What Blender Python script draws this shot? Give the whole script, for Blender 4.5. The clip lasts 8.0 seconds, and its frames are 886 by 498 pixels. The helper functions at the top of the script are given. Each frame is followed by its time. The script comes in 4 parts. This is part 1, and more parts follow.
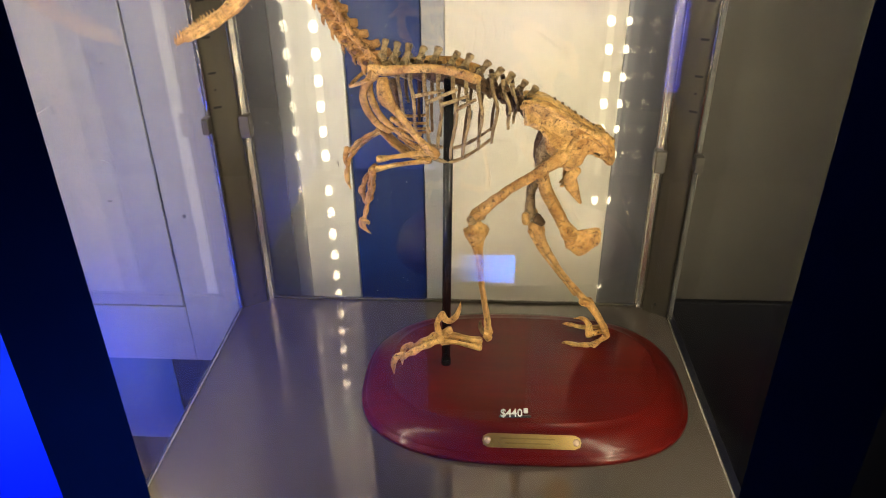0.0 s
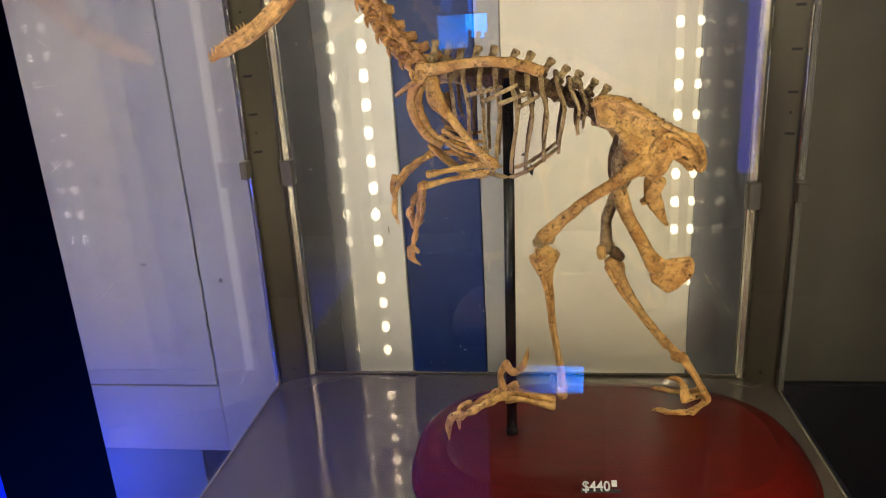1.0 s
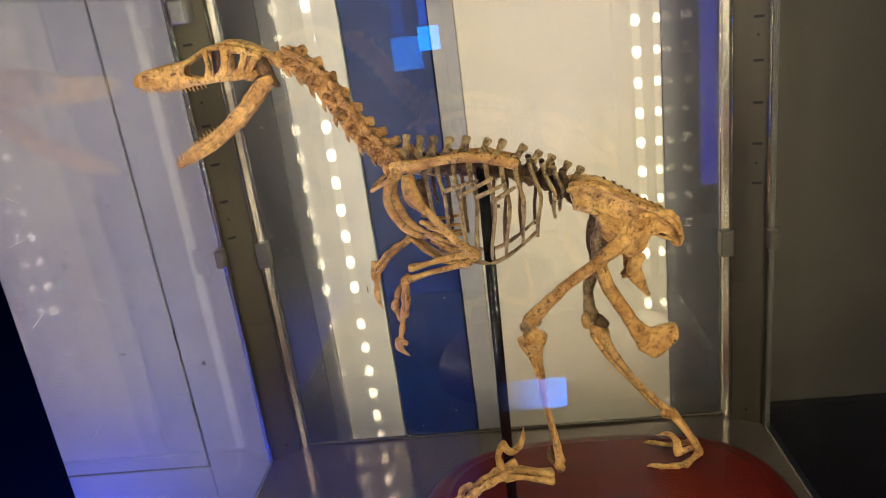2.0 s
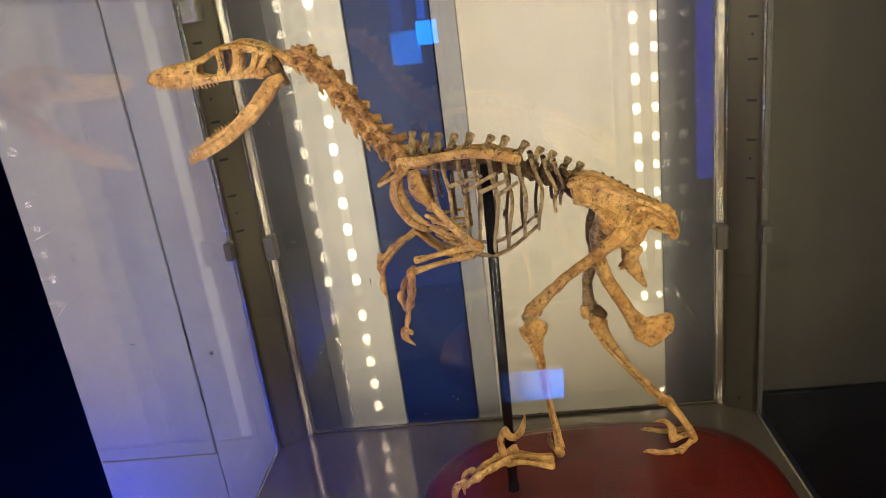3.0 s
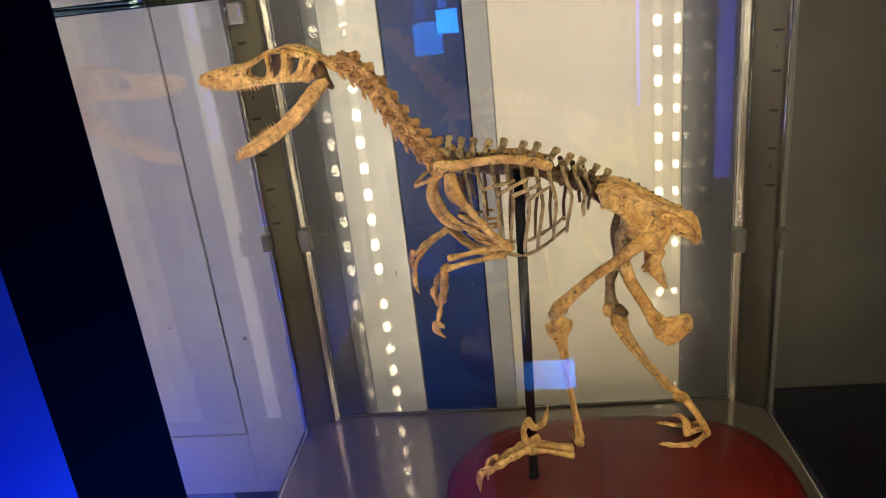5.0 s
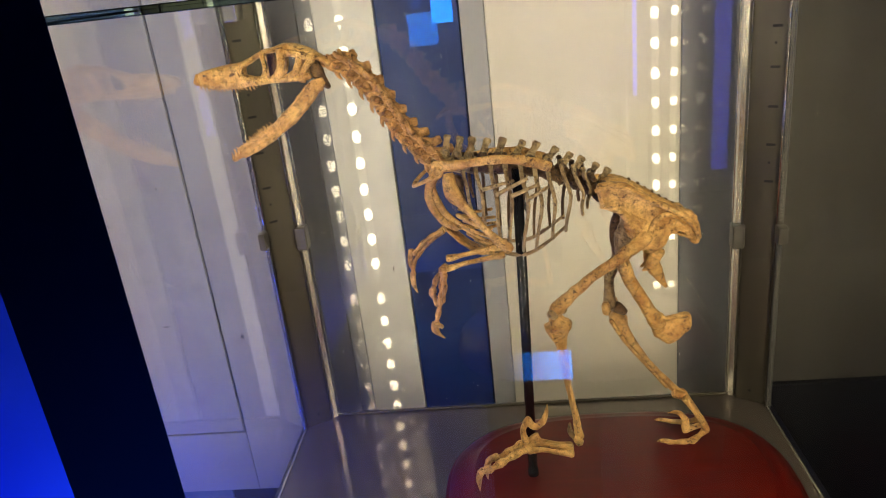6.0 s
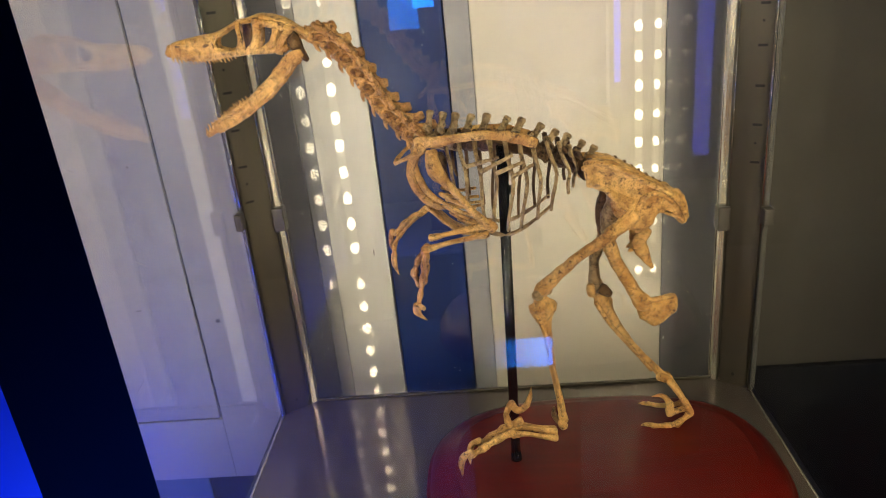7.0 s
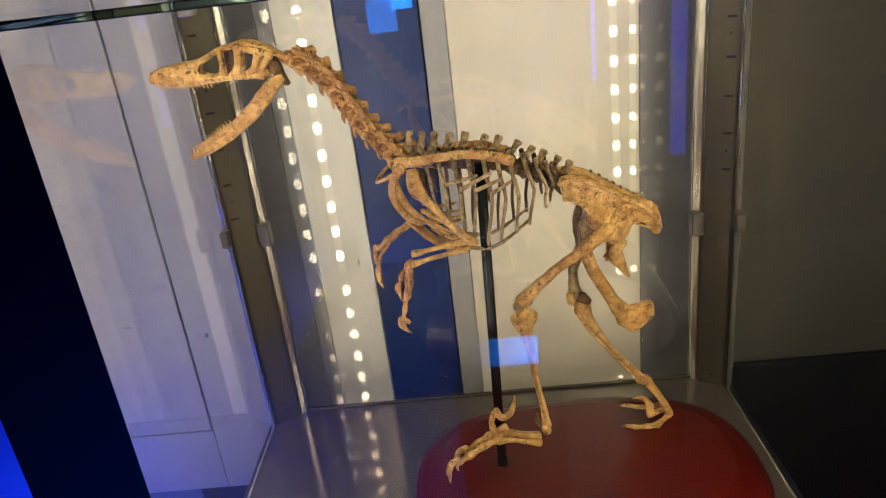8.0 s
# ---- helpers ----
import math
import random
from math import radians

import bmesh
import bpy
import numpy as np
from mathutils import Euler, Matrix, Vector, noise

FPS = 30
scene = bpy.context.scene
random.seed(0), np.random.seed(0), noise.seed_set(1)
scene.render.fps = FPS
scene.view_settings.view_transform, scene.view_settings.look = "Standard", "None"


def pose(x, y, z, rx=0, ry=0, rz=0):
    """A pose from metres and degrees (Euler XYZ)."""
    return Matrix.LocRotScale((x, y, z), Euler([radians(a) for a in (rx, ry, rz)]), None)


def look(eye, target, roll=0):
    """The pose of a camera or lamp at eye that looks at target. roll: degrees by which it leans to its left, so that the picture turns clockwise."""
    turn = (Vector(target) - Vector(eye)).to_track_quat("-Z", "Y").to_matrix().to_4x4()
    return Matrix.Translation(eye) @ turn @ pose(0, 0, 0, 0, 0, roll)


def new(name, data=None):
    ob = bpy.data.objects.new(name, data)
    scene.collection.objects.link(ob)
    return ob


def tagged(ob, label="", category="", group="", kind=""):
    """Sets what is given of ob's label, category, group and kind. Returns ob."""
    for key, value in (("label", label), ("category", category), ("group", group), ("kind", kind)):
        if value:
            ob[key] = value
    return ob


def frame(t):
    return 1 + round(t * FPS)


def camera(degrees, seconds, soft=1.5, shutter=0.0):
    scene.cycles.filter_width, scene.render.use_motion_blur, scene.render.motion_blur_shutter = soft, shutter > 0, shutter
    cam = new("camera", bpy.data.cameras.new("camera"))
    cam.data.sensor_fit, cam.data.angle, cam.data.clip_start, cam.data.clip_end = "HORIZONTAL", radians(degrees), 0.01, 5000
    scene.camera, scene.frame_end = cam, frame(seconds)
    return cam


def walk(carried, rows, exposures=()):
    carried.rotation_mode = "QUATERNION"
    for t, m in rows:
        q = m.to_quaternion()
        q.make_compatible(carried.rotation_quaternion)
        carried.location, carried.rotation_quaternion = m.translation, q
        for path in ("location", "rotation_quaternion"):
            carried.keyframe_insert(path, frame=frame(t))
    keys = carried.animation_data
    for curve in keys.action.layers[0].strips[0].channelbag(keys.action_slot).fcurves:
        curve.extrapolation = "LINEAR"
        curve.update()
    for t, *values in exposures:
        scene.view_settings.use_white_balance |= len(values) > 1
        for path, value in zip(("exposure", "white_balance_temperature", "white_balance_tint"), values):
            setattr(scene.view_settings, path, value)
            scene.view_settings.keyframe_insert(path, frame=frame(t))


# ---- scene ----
cam = camera(63.1, 8.0, soft=1.0)
PATH = [
    (0, (0.069, 0.009, 1.590), (-0.037, 1.747, 0.606), -0.6),
    (0.2, (0.078, 0.016, 1.501), (-0.110, 1.796, 0.605), -1.6),
    (0.3, (0.080, 0.019, 1.461), (-0.140, 1.834, 0.646), -2.1),
    (0.4, (0.081, 0.031, 1.440), (-0.165, 1.867, 0.691), -2.5),
    (0.5, (0.082, 0.042, 1.423), (-0.182, 1.912, 0.764), -2.7),
    (1, (0.060, 0.078, 1.411), (-0.212, 1.961, 0.796), -3.4),
    (1.5, (0.063, 0.101, 1.477), (-0.158, 1.998, 0.883), -6.6),
    (1.7, (0.058, 0.109, 1.496), (-0.137, 2.000, 0.875), -7.2),
    (2.8, (0.034, 0.101, 1.525), (-0.142, 1.984, 0.873), -7.7),
    (3, (0.041, 0.082, 1.522), (-0.134, 1.963, 0.864), -7.4),
    (3.5, (0.053, 0.063, 1.540), (-0.106, 1.934, 0.850), -7.0),
    (4, (0.050, 0.051, 1.550), (-0.129, 1.920, 0.859), -6.9),
    (4.5, (0.045, 0.048, 1.556), (-0.146, 1.916, 0.866), -6.7),
    (5, (0.020, 0.045, 1.554), (-0.185, 1.910, 0.861), -6.3),
    (5.2, (0.014, 0.051, 1.559), (-0.186, 1.912, 0.854), -6.4),
    (6.3, (0.021, 0.054, 1.566), (-0.168, 1.908, 0.841), -6.6),
    (6.5, (0.024, 0.054, 1.560), (-0.150, 1.910, 0.836), -6.5),
    (7, (0.010, 0.071, 1.547), (-0.129, 1.917, 0.790), -5.8),
    (7.5, (-0.001, 0.069, 1.548), (-0.127, 1.913, 0.784), -6.2),
    (8, (0.017, 0.058, 1.577), (-0.083, 1.900, 0.804), -6.8),
]
walk(cam, [(t, look(eye, target, roll)) for t, eye, target, roll in PATH],
     [(0.0, 0.3), (0.3, 0.18), (0.6, 0.0), (1.0, -0.08), (8.0, -0.08)])


# ---- world and light ----
world = bpy.data.worlds.new("room_air")
scene.world = world
world.use_nodes = True
world.node_tree.nodes["Background"].inputs["Color"].default_value = (0.02, 0.05, 0.2, 1)
world.node_tree.nodes["Background"].inputs["Strength"].default_value = 0.05
LED_POWER = 120.0
LED_COLOUR = (1.0, 0.84, 0.57)


def area_lamp(name, m, size, power, colour):
    data = bpy.data.lights.new(name, "AREA")
    data.shape, data.size, data.size_y = "RECTANGLE", size[0], size[1]
    data.energy, data.color = power, colour
    ob = new(name, data)
    ob.matrix_basis = m
    return ob


# Blue effect light of the hall, low beside the case
area_lamp("blue_floodlight", look((-1.15, 0.55, 0.30), (-0.85, 1.08, 0.55)), (0.25, 0.1), 8.8, (0.01, 0.06, 1.0))
# Unseen overhead lamp, added so the hall floor mirrors blue in the front glass
wash = area_lamp("blue_floor_wash", look((-0.95, -1.15, 2.7), (-0.95, -1.05, 0.0)), (0.3, 0.3), 30.0, (0.01, 0.09, 1.0))
wash.data.spread = math.radians(50)


# ---- materials ----
def material(name, colour, rough=0.5, metal=0.0, tint=None, scale=30.0, mix=0.5, bump=0.1, bump_scale=200.0,
             fine=None, fine_scale=300.0, coat=0.0, rough_var=0.0, stretch=(1, 1, 1), spec=0.5, bump_dist=0.0005):
    """Principled surface with stains at one scale, grain at a second, and fine relief."""
    mat = bpy.data.materials.new(name)
    mat.use_nodes = True
    nt = mat.node_tree
    n, l = nt.nodes, nt.links
    b = n["Principled BSDF"]
    b.inputs["Roughness"].default_value, b.inputs["Metallic"].default_value = rough, metal
    b.inputs["Coat Weight"].default_value = coat
    b.inputs["Coat Roughness"].default_value = 0.12
    b.inputs["Specular IOR Level"].default_value = spec
    co = n.new("ShaderNodeTexCoord")
    mp = n.new("ShaderNodeMapping")
    mp.inputs["Scale"].default_value = stretch
    l.new(co.outputs["Object"], mp.inputs["Vector"])
    rnd = n.new("ShaderNodeObjectInfo")
    off = n.new("ShaderNodeVectorMath")
    off.operation = "ADD"
    l.new(mp.outputs["Vector"], off.inputs[0])
    l.new(rnd.outputs["Random"], off.inputs[1])
    n1 = n.new("ShaderNodeTexNoise")
    n1.inputs["Scale"].default_value, n1.inputs["Detail"].default_value = scale, 6
    l.new(off.outputs[0], n1.inputs["Vector"])
    r1 = n.new("ShaderNodeMapRange")
    r1.inputs["From Min"].default_value, r1.inputs["From Max"].default_value = 0.35, 0.68
    r1.inputs["To Max"].default_value = mix
    l.new(n1.outputs["Fac"], r1.inputs["Value"])
    m1 = n.new("ShaderNodeMix")
    m1.data_type = "RGBA"
    m1.inputs["A"].default_value = (*colour, 1)
    m1.inputs["B"].default_value = (*(tint or [c * 0.75 for c in colour]), 1)
    l.new(r1.outputs["Result"], m1.inputs["Factor"])
    n2 = n.new("ShaderNodeTexNoise")
    n2.inputs["Scale"].default_value, n2.inputs["Detail"].default_value = fine_scale, 4
    l.new(off.outputs[0], n2.inputs["Vector"])
    r2 = n.new("ShaderNodeMapRange")
    r2.inputs["From Min"].default_value, r2.inputs["From Max"].default_value = 0.55, 0.75
    r2.inputs["To Max"].default_value = 0.6
    l.new(n2.outputs["Fac"], r2.inputs["Value"])
    m2 = n.new("ShaderNodeMix")
    m2.data_type = "RGBA"
    m2.inputs["B"].default_value = (*(fine or [c * 0.85 for c in colour]), 1)
    l.new(m1.outputs["Result"], m2.inputs["A"])
    l.new(r2.outputs["Result"], m2.inputs["Factor"])
    l.new(m2.outputs["Result"], b.inputs["Base Color"])
    if rough_var:
        r3 = n.new("ShaderNodeMapRange")
        r3.inputs["To Min"].default_value, r3.inputs["To Max"].default_value = rough - rough_var, rough + rough_var
        l.new(n1.outputs["Fac"], r3.inputs["Value"])
        l.new(r3.outputs["Result"], b.inputs["Roughness"])
    if bump:
        n3 = n.new("ShaderNodeTexNoise")
        n3.inputs["Scale"].default_value, n3.inputs["Detail"].default_value = bump_scale, 5
        l.new(off.outputs[0], n3.inputs["Vector"])
        bp = n.new("ShaderNodeBump")
        bp.inputs["Strength"].default_value, bp.inputs["Distance"].default_value = bump, bump_dist
        l.new(n3.outputs["Fac"], bp.inputs["Height"])
        l.new(bp.outputs["Normal"], b.inputs["Normal"])
    return mat


def glowing(name, colour, strength):
    mat = bpy.data.materials.new(name)
    mat.use_nodes = True
    b = mat.node_tree.nodes["Principled BSDF"]
    b.inputs["Base Color"].default_value = (0.1, 0.1, 0.1, 1)
    b.inputs["Emission Color"].default_value = (*colour, 1)
    b.inputs["Emission Strength"].default_value = strength
    return mat


def glass(name, colour, rough=0.0, ior=1.46):
    mat = bpy.data.materials.new(name)
    mat.use_nodes = True
    b = mat.node_tree.nodes["Principled BSDF"]
    b.inputs["Base Color"].default_value = (*colour, 1)
    b.inputs["Transmission Weight"].default_value = 1.0
    b.inputs["Roughness"].default_value = rough
    b.inputs["IOR"].default_value = ior
    return mat


def bone_material(name, pale, mid, dark, stain=0.5, crack=0.8):
    """Cast bone: ochre clouds, brown staining, dark pits and fine crack lines, with matching relief."""
    mat = bpy.data.materials.new(name)
    mat.use_nodes = True
    nt = mat.node_tree
    n, l = nt.nodes, nt.links
    b = n["Principled BSDF"]
    b.inputs["Specular IOR Level"].default_value = 0.5
    co, rnd, off = n.new("ShaderNodeTexCoord"), n.new("ShaderNodeObjectInfo"), n.new("ShaderNodeVectorMath")
    l.new(co.outputs["Object"], off.inputs[0])
    l.new(rnd.outputs["Random"], off.inputs[1])

    def cloud(scale, lo, hi, top, detail=5):
        t = n.new("ShaderNodeTexNoise")
        t.inputs["Scale"].default_value, t.inputs["Detail"].default_value, t.inputs["Roughness"].default_value = scale, detail, 0.65
        l.new(off.outputs[0], t.inputs["Vector"])
        r = n.new("ShaderNodeMapRange")
        r.inputs["From Min"].default_value, r.inputs["From Max"].default_value, r.inputs["To Max"].default_value = lo, hi, top
        l.new(t.outputs["Fac"], r.inputs["Value"])
        return r.outputs["Result"], t.outputs["Fac"]

    def blend(a, b_colour, fac):
        m = n.new("ShaderNodeMix")
        m.data_type = "RGBA"
        if isinstance(a, tuple):
            m.inputs["A"].default_value = (*a, 1)
        else:
            l.new(a, m.inputs["A"])
        m.inputs["B"].default_value = (*b_colour, 1)
        l.new(fac, m.inputs["Factor"])
        return m.outputs["Result"]

    big, _ = cloud(38, 0.38, 0.64, 1.0)
    spot, _ = cloud(120, 0.49, 0.66, stain)
    pit, relief = cloud(300, 0.53, 0.62, 0.9, 5)
    vor = n.new("ShaderNodeTexVoronoi")
    vor.feature = "DISTANCE_TO_EDGE"
    vor.inputs["Scale"].default_value = 165
    warp = n.new("ShaderNodeVectorMath")
    warp.operation = "MULTIPLY_ADD"
    wob = n.new("ShaderNodeTexNoise")
    wob.inputs["Scale"].default_value = 90
    l.new(off.outputs[0], wob.inputs["Vector"])
    l.new(wob.outputs["Color"], warp.inputs[0])
    warp.inputs[1].default_value = (0.012, 0.012, 0.012)
    l.new(off.outputs[0], warp.inputs[2])
    l.new(warp.outputs[0], vor.inputs["Vector"])
    line = n.new("ShaderNodeMapRange")
    line.inputs["From Min"].default_value, line.inputs["From Max"].default_value = 0.0, 0.22
    line.inputs["To Min"].default_value, line.inputs["To Max"].default_value = crack, 0.0
    l.new(vor.outputs["Distance"], line.inputs["Value"])
    patch, _ = cloud(60, 0.40, 0.58, 1.0)
    gate = n.new("ShaderNodeMath")
    gate.operation = "MULTIPLY"
    l.new(line.outputs["Result"], gate.inputs[0])
    l.new(patch, gate.inputs[1])
    c = blend(pale, mid, big)
    c = blend(c, dark, spot)
    c = blend(c, dark, gate.outputs[0])
    pits = n.new("ShaderNodeMath")
    pits.operation = "MULTIPLY"
    l.new(pit, pits.inputs[0])
    l.new(patch, pits.inputs[1])
    c = blend(c, tuple(v * 0.6 for v in dark), pits.outputs[0])
    l.new(c, b.inputs["Base Color"])
    rough, _ = cloud(160, 0.3, 0.7, 0.35)
    add = n.new("ShaderNodeMath")
    add.inputs[1].default_value = 0.24
    l.new(rough, add.inputs[0])
    l.new(add.outputs[0], b.inputs["Roughness"])
    hsum = n.new("ShaderNodeMath")
    hsum.operation = "SUBTRACT"
    l.new(relief, hsum.inputs[0])
    l.new(gate.outputs[0], hsum.inputs[1])
    bp = n.new("ShaderNodeBump")
    bp.inputs["Strength"].default_value, bp.inputs["Distance"].default_value = 1.0, 0.0036
    l.new(hsum.outputs[0], bp.inputs["Height"])
    l.new(bp.outputs["Normal"], b.inputs["Normal"])
    return mat


BONE = bone_material("aged_bone", (0.86, 0.525, 0.185), (0.48, 0.232, 0.060), (0.10, 0.038, 0.010), 0.45, 0.16)
CHROME = material("bright_chrome_edge", (0.85, 0.83, 0.78), 0.10, 1.0, tint=(0.7, 0.68, 0.62), scale=30, bump=0.02)
# Darker copy of the bone; far and inner bones carry their shade in it
BONE_DARK = bone_material("stained_shaded_bone", (0.22, 0.12, 0.05), (0.13, 0.07, 0.028), (0.05, 0.025, 0.010), 0.6, 0.35)
BONE_BROWN = bone_material("brown_bone", (0.72, 0.39, 0.145), (0.40, 0.185, 0.060), (0.09, 0.034, 0.010), 0.55, 0.2)
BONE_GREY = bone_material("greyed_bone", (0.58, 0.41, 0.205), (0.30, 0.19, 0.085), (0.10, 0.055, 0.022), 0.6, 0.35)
MAHOGANY = material("lacquered_mahogany", (0.098, 0.0052, 0.0034), 0.36, tint=(0.066, 0.0045, 0.0034), scale=9, mix=0.8, bump=0.05,
                    fine=(0.07, 0.006, 0.004), fine_scale=120, coat=0.20, stretch=(1, 9, 9), spec=0.14)
BRASS = material("worn_brass", (0.60, 0.44, 0.17), 0.32, 1.0, tint=(0.45, 0.30, 0.10), scale=60, bump=0.1, rough_var=0.08)
PEARL = material("screw_cap", (0.75, 0.55, 0.42), 0.25, 0.6, bump=0)
TAG_METAL = material("tag_numeral", (0.80, 0.80, 0.78), 0.35, 0.2, bump=0)
TAG_DARK = material("tag_holder", (0.02, 0.015, 0.015), 0.4, bump=0)
DECK = material("satin_metal_deck", (0.165, 0.142, 0.125), 0.02, 0.6, tint=(0.145, 0.124, 0.108), scale=7, mix=0.6, bump=0,
                fine=(0.17, 0.146, 0.128), fine_scale=60)
STEEL = material("satin_steel", (0.088, 0.077, 0.057), 0.42, 0.6, tint=(0.066, 0.057, 0.041), scale=25, mix=0.7, bump=0.05, stretch=(1, 1, 0.15), rough_var=0.08)
BRIGHT = material("bright_aluminium", (0.72, 0.69, 0.62), 0.22, 0.9, tint=(0.5, 0.47, 0.4), scale=40, bump=0.05, stretch=(1, 1, 0.1), rough_var=0.08)
BLACKED = material("slot_shadow_void", (0.012, 0.011, 0.01), 0.8, bump=0)
BLACK_GLOSS = material("black_gloss_steel", (0.008, 0.008, 0.011), 0.07, 0.0, bump=0, spec=0.8)
NAVY_PAINT = material("dark_navy_frame", (0.006, 0.008, 0.022), 0.42, tint=(0.004, 0.005, 0.014), scale=12, bump=0.05, rough_var=0.08)
WHITE_WALL = material("scuffed_white_laminate", (0.80, 0.79, 0.77), 0.38, tint=(0.70, 0.69, 0.67), scale=5, mix=0.6, bump=0.06,
                      fine=(0.62, 0.61, 0.59), fine_scale=40, rough_var=0.06)
CREAM_WALL = material("cream_painted_board", (0.74, 0.69, 0.59), 0.55, tint=(0.64, 0.595, 0.505), scale=6, mix=0.6, bump=0.08,
                      fine=(0.62, 0.58, 0.48), fine_scale=35)
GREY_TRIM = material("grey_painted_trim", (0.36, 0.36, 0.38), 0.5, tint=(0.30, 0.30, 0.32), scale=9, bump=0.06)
# Slate tone of the rear posts' shadow bands, put into board colour
SLATE_SHADE = material("slate_shade_strip", (0.215, 0.212, 0.225), 0.45, tint=(0.165, 0.165, 0.18), scale=9, bump=0.06)
GREY_WALL = material("grey_painted_wall", (0.108, 0.098, 0.0835), 0.6, tint=(0.080, 0.0725, 0.0615), scale=5, mix=0.7, bump=0.08, spec=0.25)
NAVY_WALL = material("navy_painted_recess", (0.003, 0.024, 0.155), 0.4, tint=(0.002, 0.016, 0.105), scale=6, mix=0.7, bump=0.05)
DARK_WALL = material("dark_hall_surface", (0.02, 0.022, 0.03), 0.6, tint=(0.014, 0.015, 0.022), scale=3, bump=0.1)
HALL_FLOOR = material("grey_hall_floor", (0.20, 0.20, 0.21), 0.4, tint=(0.14, 0.14, 0.15), scale=4, bump=0.05)
CABINET_WHITE = material("scuffed_grey_white_laminate", (0.49, 0.485, 0.49), 0.4, tint=(0.40, 0.395, 0.40), scale=5, mix=0.7, bump=0.06, fine=(0.37, 0.365, 0.37), fine_scale=30, rough_var=0.06)
KICK_BLUE = material("blue_grey_laminate", (0.15, 0.22, 0.30), 0.4, tint=(0.11, 0.17, 0.24), scale=5, mix=0.7, bump=0.06, rough_var=0.06)
SMUDGE = material("grimy_scuff", (0.14, 0.13, 0.13), 0.7, tint=(0.25, 0.24, 0.24), scale=150, bump=0)
CLIP = material("grey_nylon_clip", (0.075, 0.066, 0.054), 0.35, bump=0.05)
TAPE = material("white_led_tape", (0.7, 0.68, 0.62), 0.5, bump=0)
GLASS = glass("clear_glass", (0.97, 0.99, 0.98), ior=1.36)
BACK_GLASS = glass("clear_back_glass", (0.98, 0.99, 0.985), ior=1.82)
LEFT_GLASS = glass("clear_left_glass", (0.97, 0.99, 0.98), ior=1.70)
RIGHT_GLASS = glass("clear_right_glass", (0.97, 0.99, 0.98), ior=1.04)
SHELF_GLASS = glass("greenish_shelf_glass", (0.55, 0.80, 0.74))
DIODE = glowing("warm_white_diode", LED_COLOUR, LED_POWER)
SCREEN_BLUE = glowing("blue_screen_glow", (0.002, 0.20, 1.0), 12.0)
SCREEN_DIM = glowing("dim_blue_screen_glow", (0.003, 0.13, 1.0), 2.2)
BLUE_WALL = material("blue_painted_wall", (0.006, 0.04, 0.42), 0.5, tint=(0.004, 0.025, 0.3), scale=4, bump=0.05)
TUBE_BLUE = glowing("blue_tube_glow", (0.05, 0.08, 1.0), 3.6)
SPECKS = material("pale_specks", (0.75, 0.74, 0.70), 0.6, bump=0)
LOW_WALL = material("dark_grey_board", (0.022, 0.0222, 0.027), 0.5, tint=(0.016, 0.0163, 0.0205), scale=5, bump=0.08, spec=0.15)


def ramp_glow(name, colour, x0, x1, low, high):
    """A lit face that brightens from x0 to x1 across its width."""
    mat = glowing(name, colour, 1.0)
    n, l = mat.node_tree.nodes, mat.node_tree.links
    co, sep, r = n.new("ShaderNodeTexCoord"), n.new("ShaderNodeSeparateXYZ"), n.new("ShaderNodeMapRange")
    r.inputs["From Min"].default_value, r.inputs["From Max"].default_value = x0, x1
    r.inputs["To Min"].default_value, r.inputs["To Max"].default_value = low, high
    r.interpolation_type = "SMOOTHSTEP"
    l.new(co.outputs["Object"], sep.inputs[0])
    l.new(sep.outputs["X"], r.inputs["Value"])
    l.new(r.outputs["Result"], n["Principled BSDF"].inputs["Emission Strength"])
    return mat


LOW_SCREEN = ramp_glow("low_blue_screen_glow", (0.001, 0.22, 1.0), -0.05, 0.187, 0.15, 19.0)


# ---- mesh helpers ----
def part(name, bm, mat, parent=None, label="", smooth=False):
    me = bpy.data.meshes.new(name)
    bm.normal_update()
    bm.to_mesh(me)
    bm.free()
    me.materials.append(mat)
    if smooth:
        for p in me.polygons:
            p.use_smooth = True
    ob = new(name, me)
    if parent:
        ob.parent = parent
    if label:
        ob["label"] = label
    return ob


def thing(name, label, category, group="", kind=""):
    return tagged(new(name), label, category, group, kind)


def box(bm, lo, hi, bevel=0.0):
    made = bmesh.ops.create_cube(bm, size=1.0)["verts"]
    c = [(a + b) / 2 for a, b in zip(lo, hi)]
    s = [b - a for a, b in zip(lo, hi)]
    for v in made:
        v.co = Vector([c[i] + v.co[i] * s[i] for i in range(3)])
    if bevel:
        edges = list({e for v in made for e in v.link_edges})
        bmesh.ops.bevel(bm, geom=edges, offset=bevel, segments=2, affect="EDGES", profile=0.5)


def block(lo, hi, bevel=0.0):
    bm = bmesh.new()
    box(bm, lo, hi, bevel)
    return bm


def prism(bm, outline, z0, z1):
    """Upright prism over a plan outline."""
    low = [bm.verts.new((x, y, z0)) for x, y in outline]
    top = [bm.verts.new((x, y, z1)) for x, y in outline]
    n = len(outline)
    for i in range(n):
        bm.faces.new((low[i], low[(i + 1) % n], top[(i + 1) % n], top[i]))
    bm.faces.new(low[::-1])
    bm.faces.new(top)
    bmesh.ops.recalc_face_normals(bm, faces=bm.faces[:])


def rod_bm(x, y, z0, z1, r):
    bm = bmesh.new()
    bmesh.ops.create_cone(bm, segments=12, radius1=r, radius2=r, depth=z1 - z0, cap_ends=True)
    bm.transform(Matrix.Translation((x, y, (z0 + z1) / 2)))
    return bm


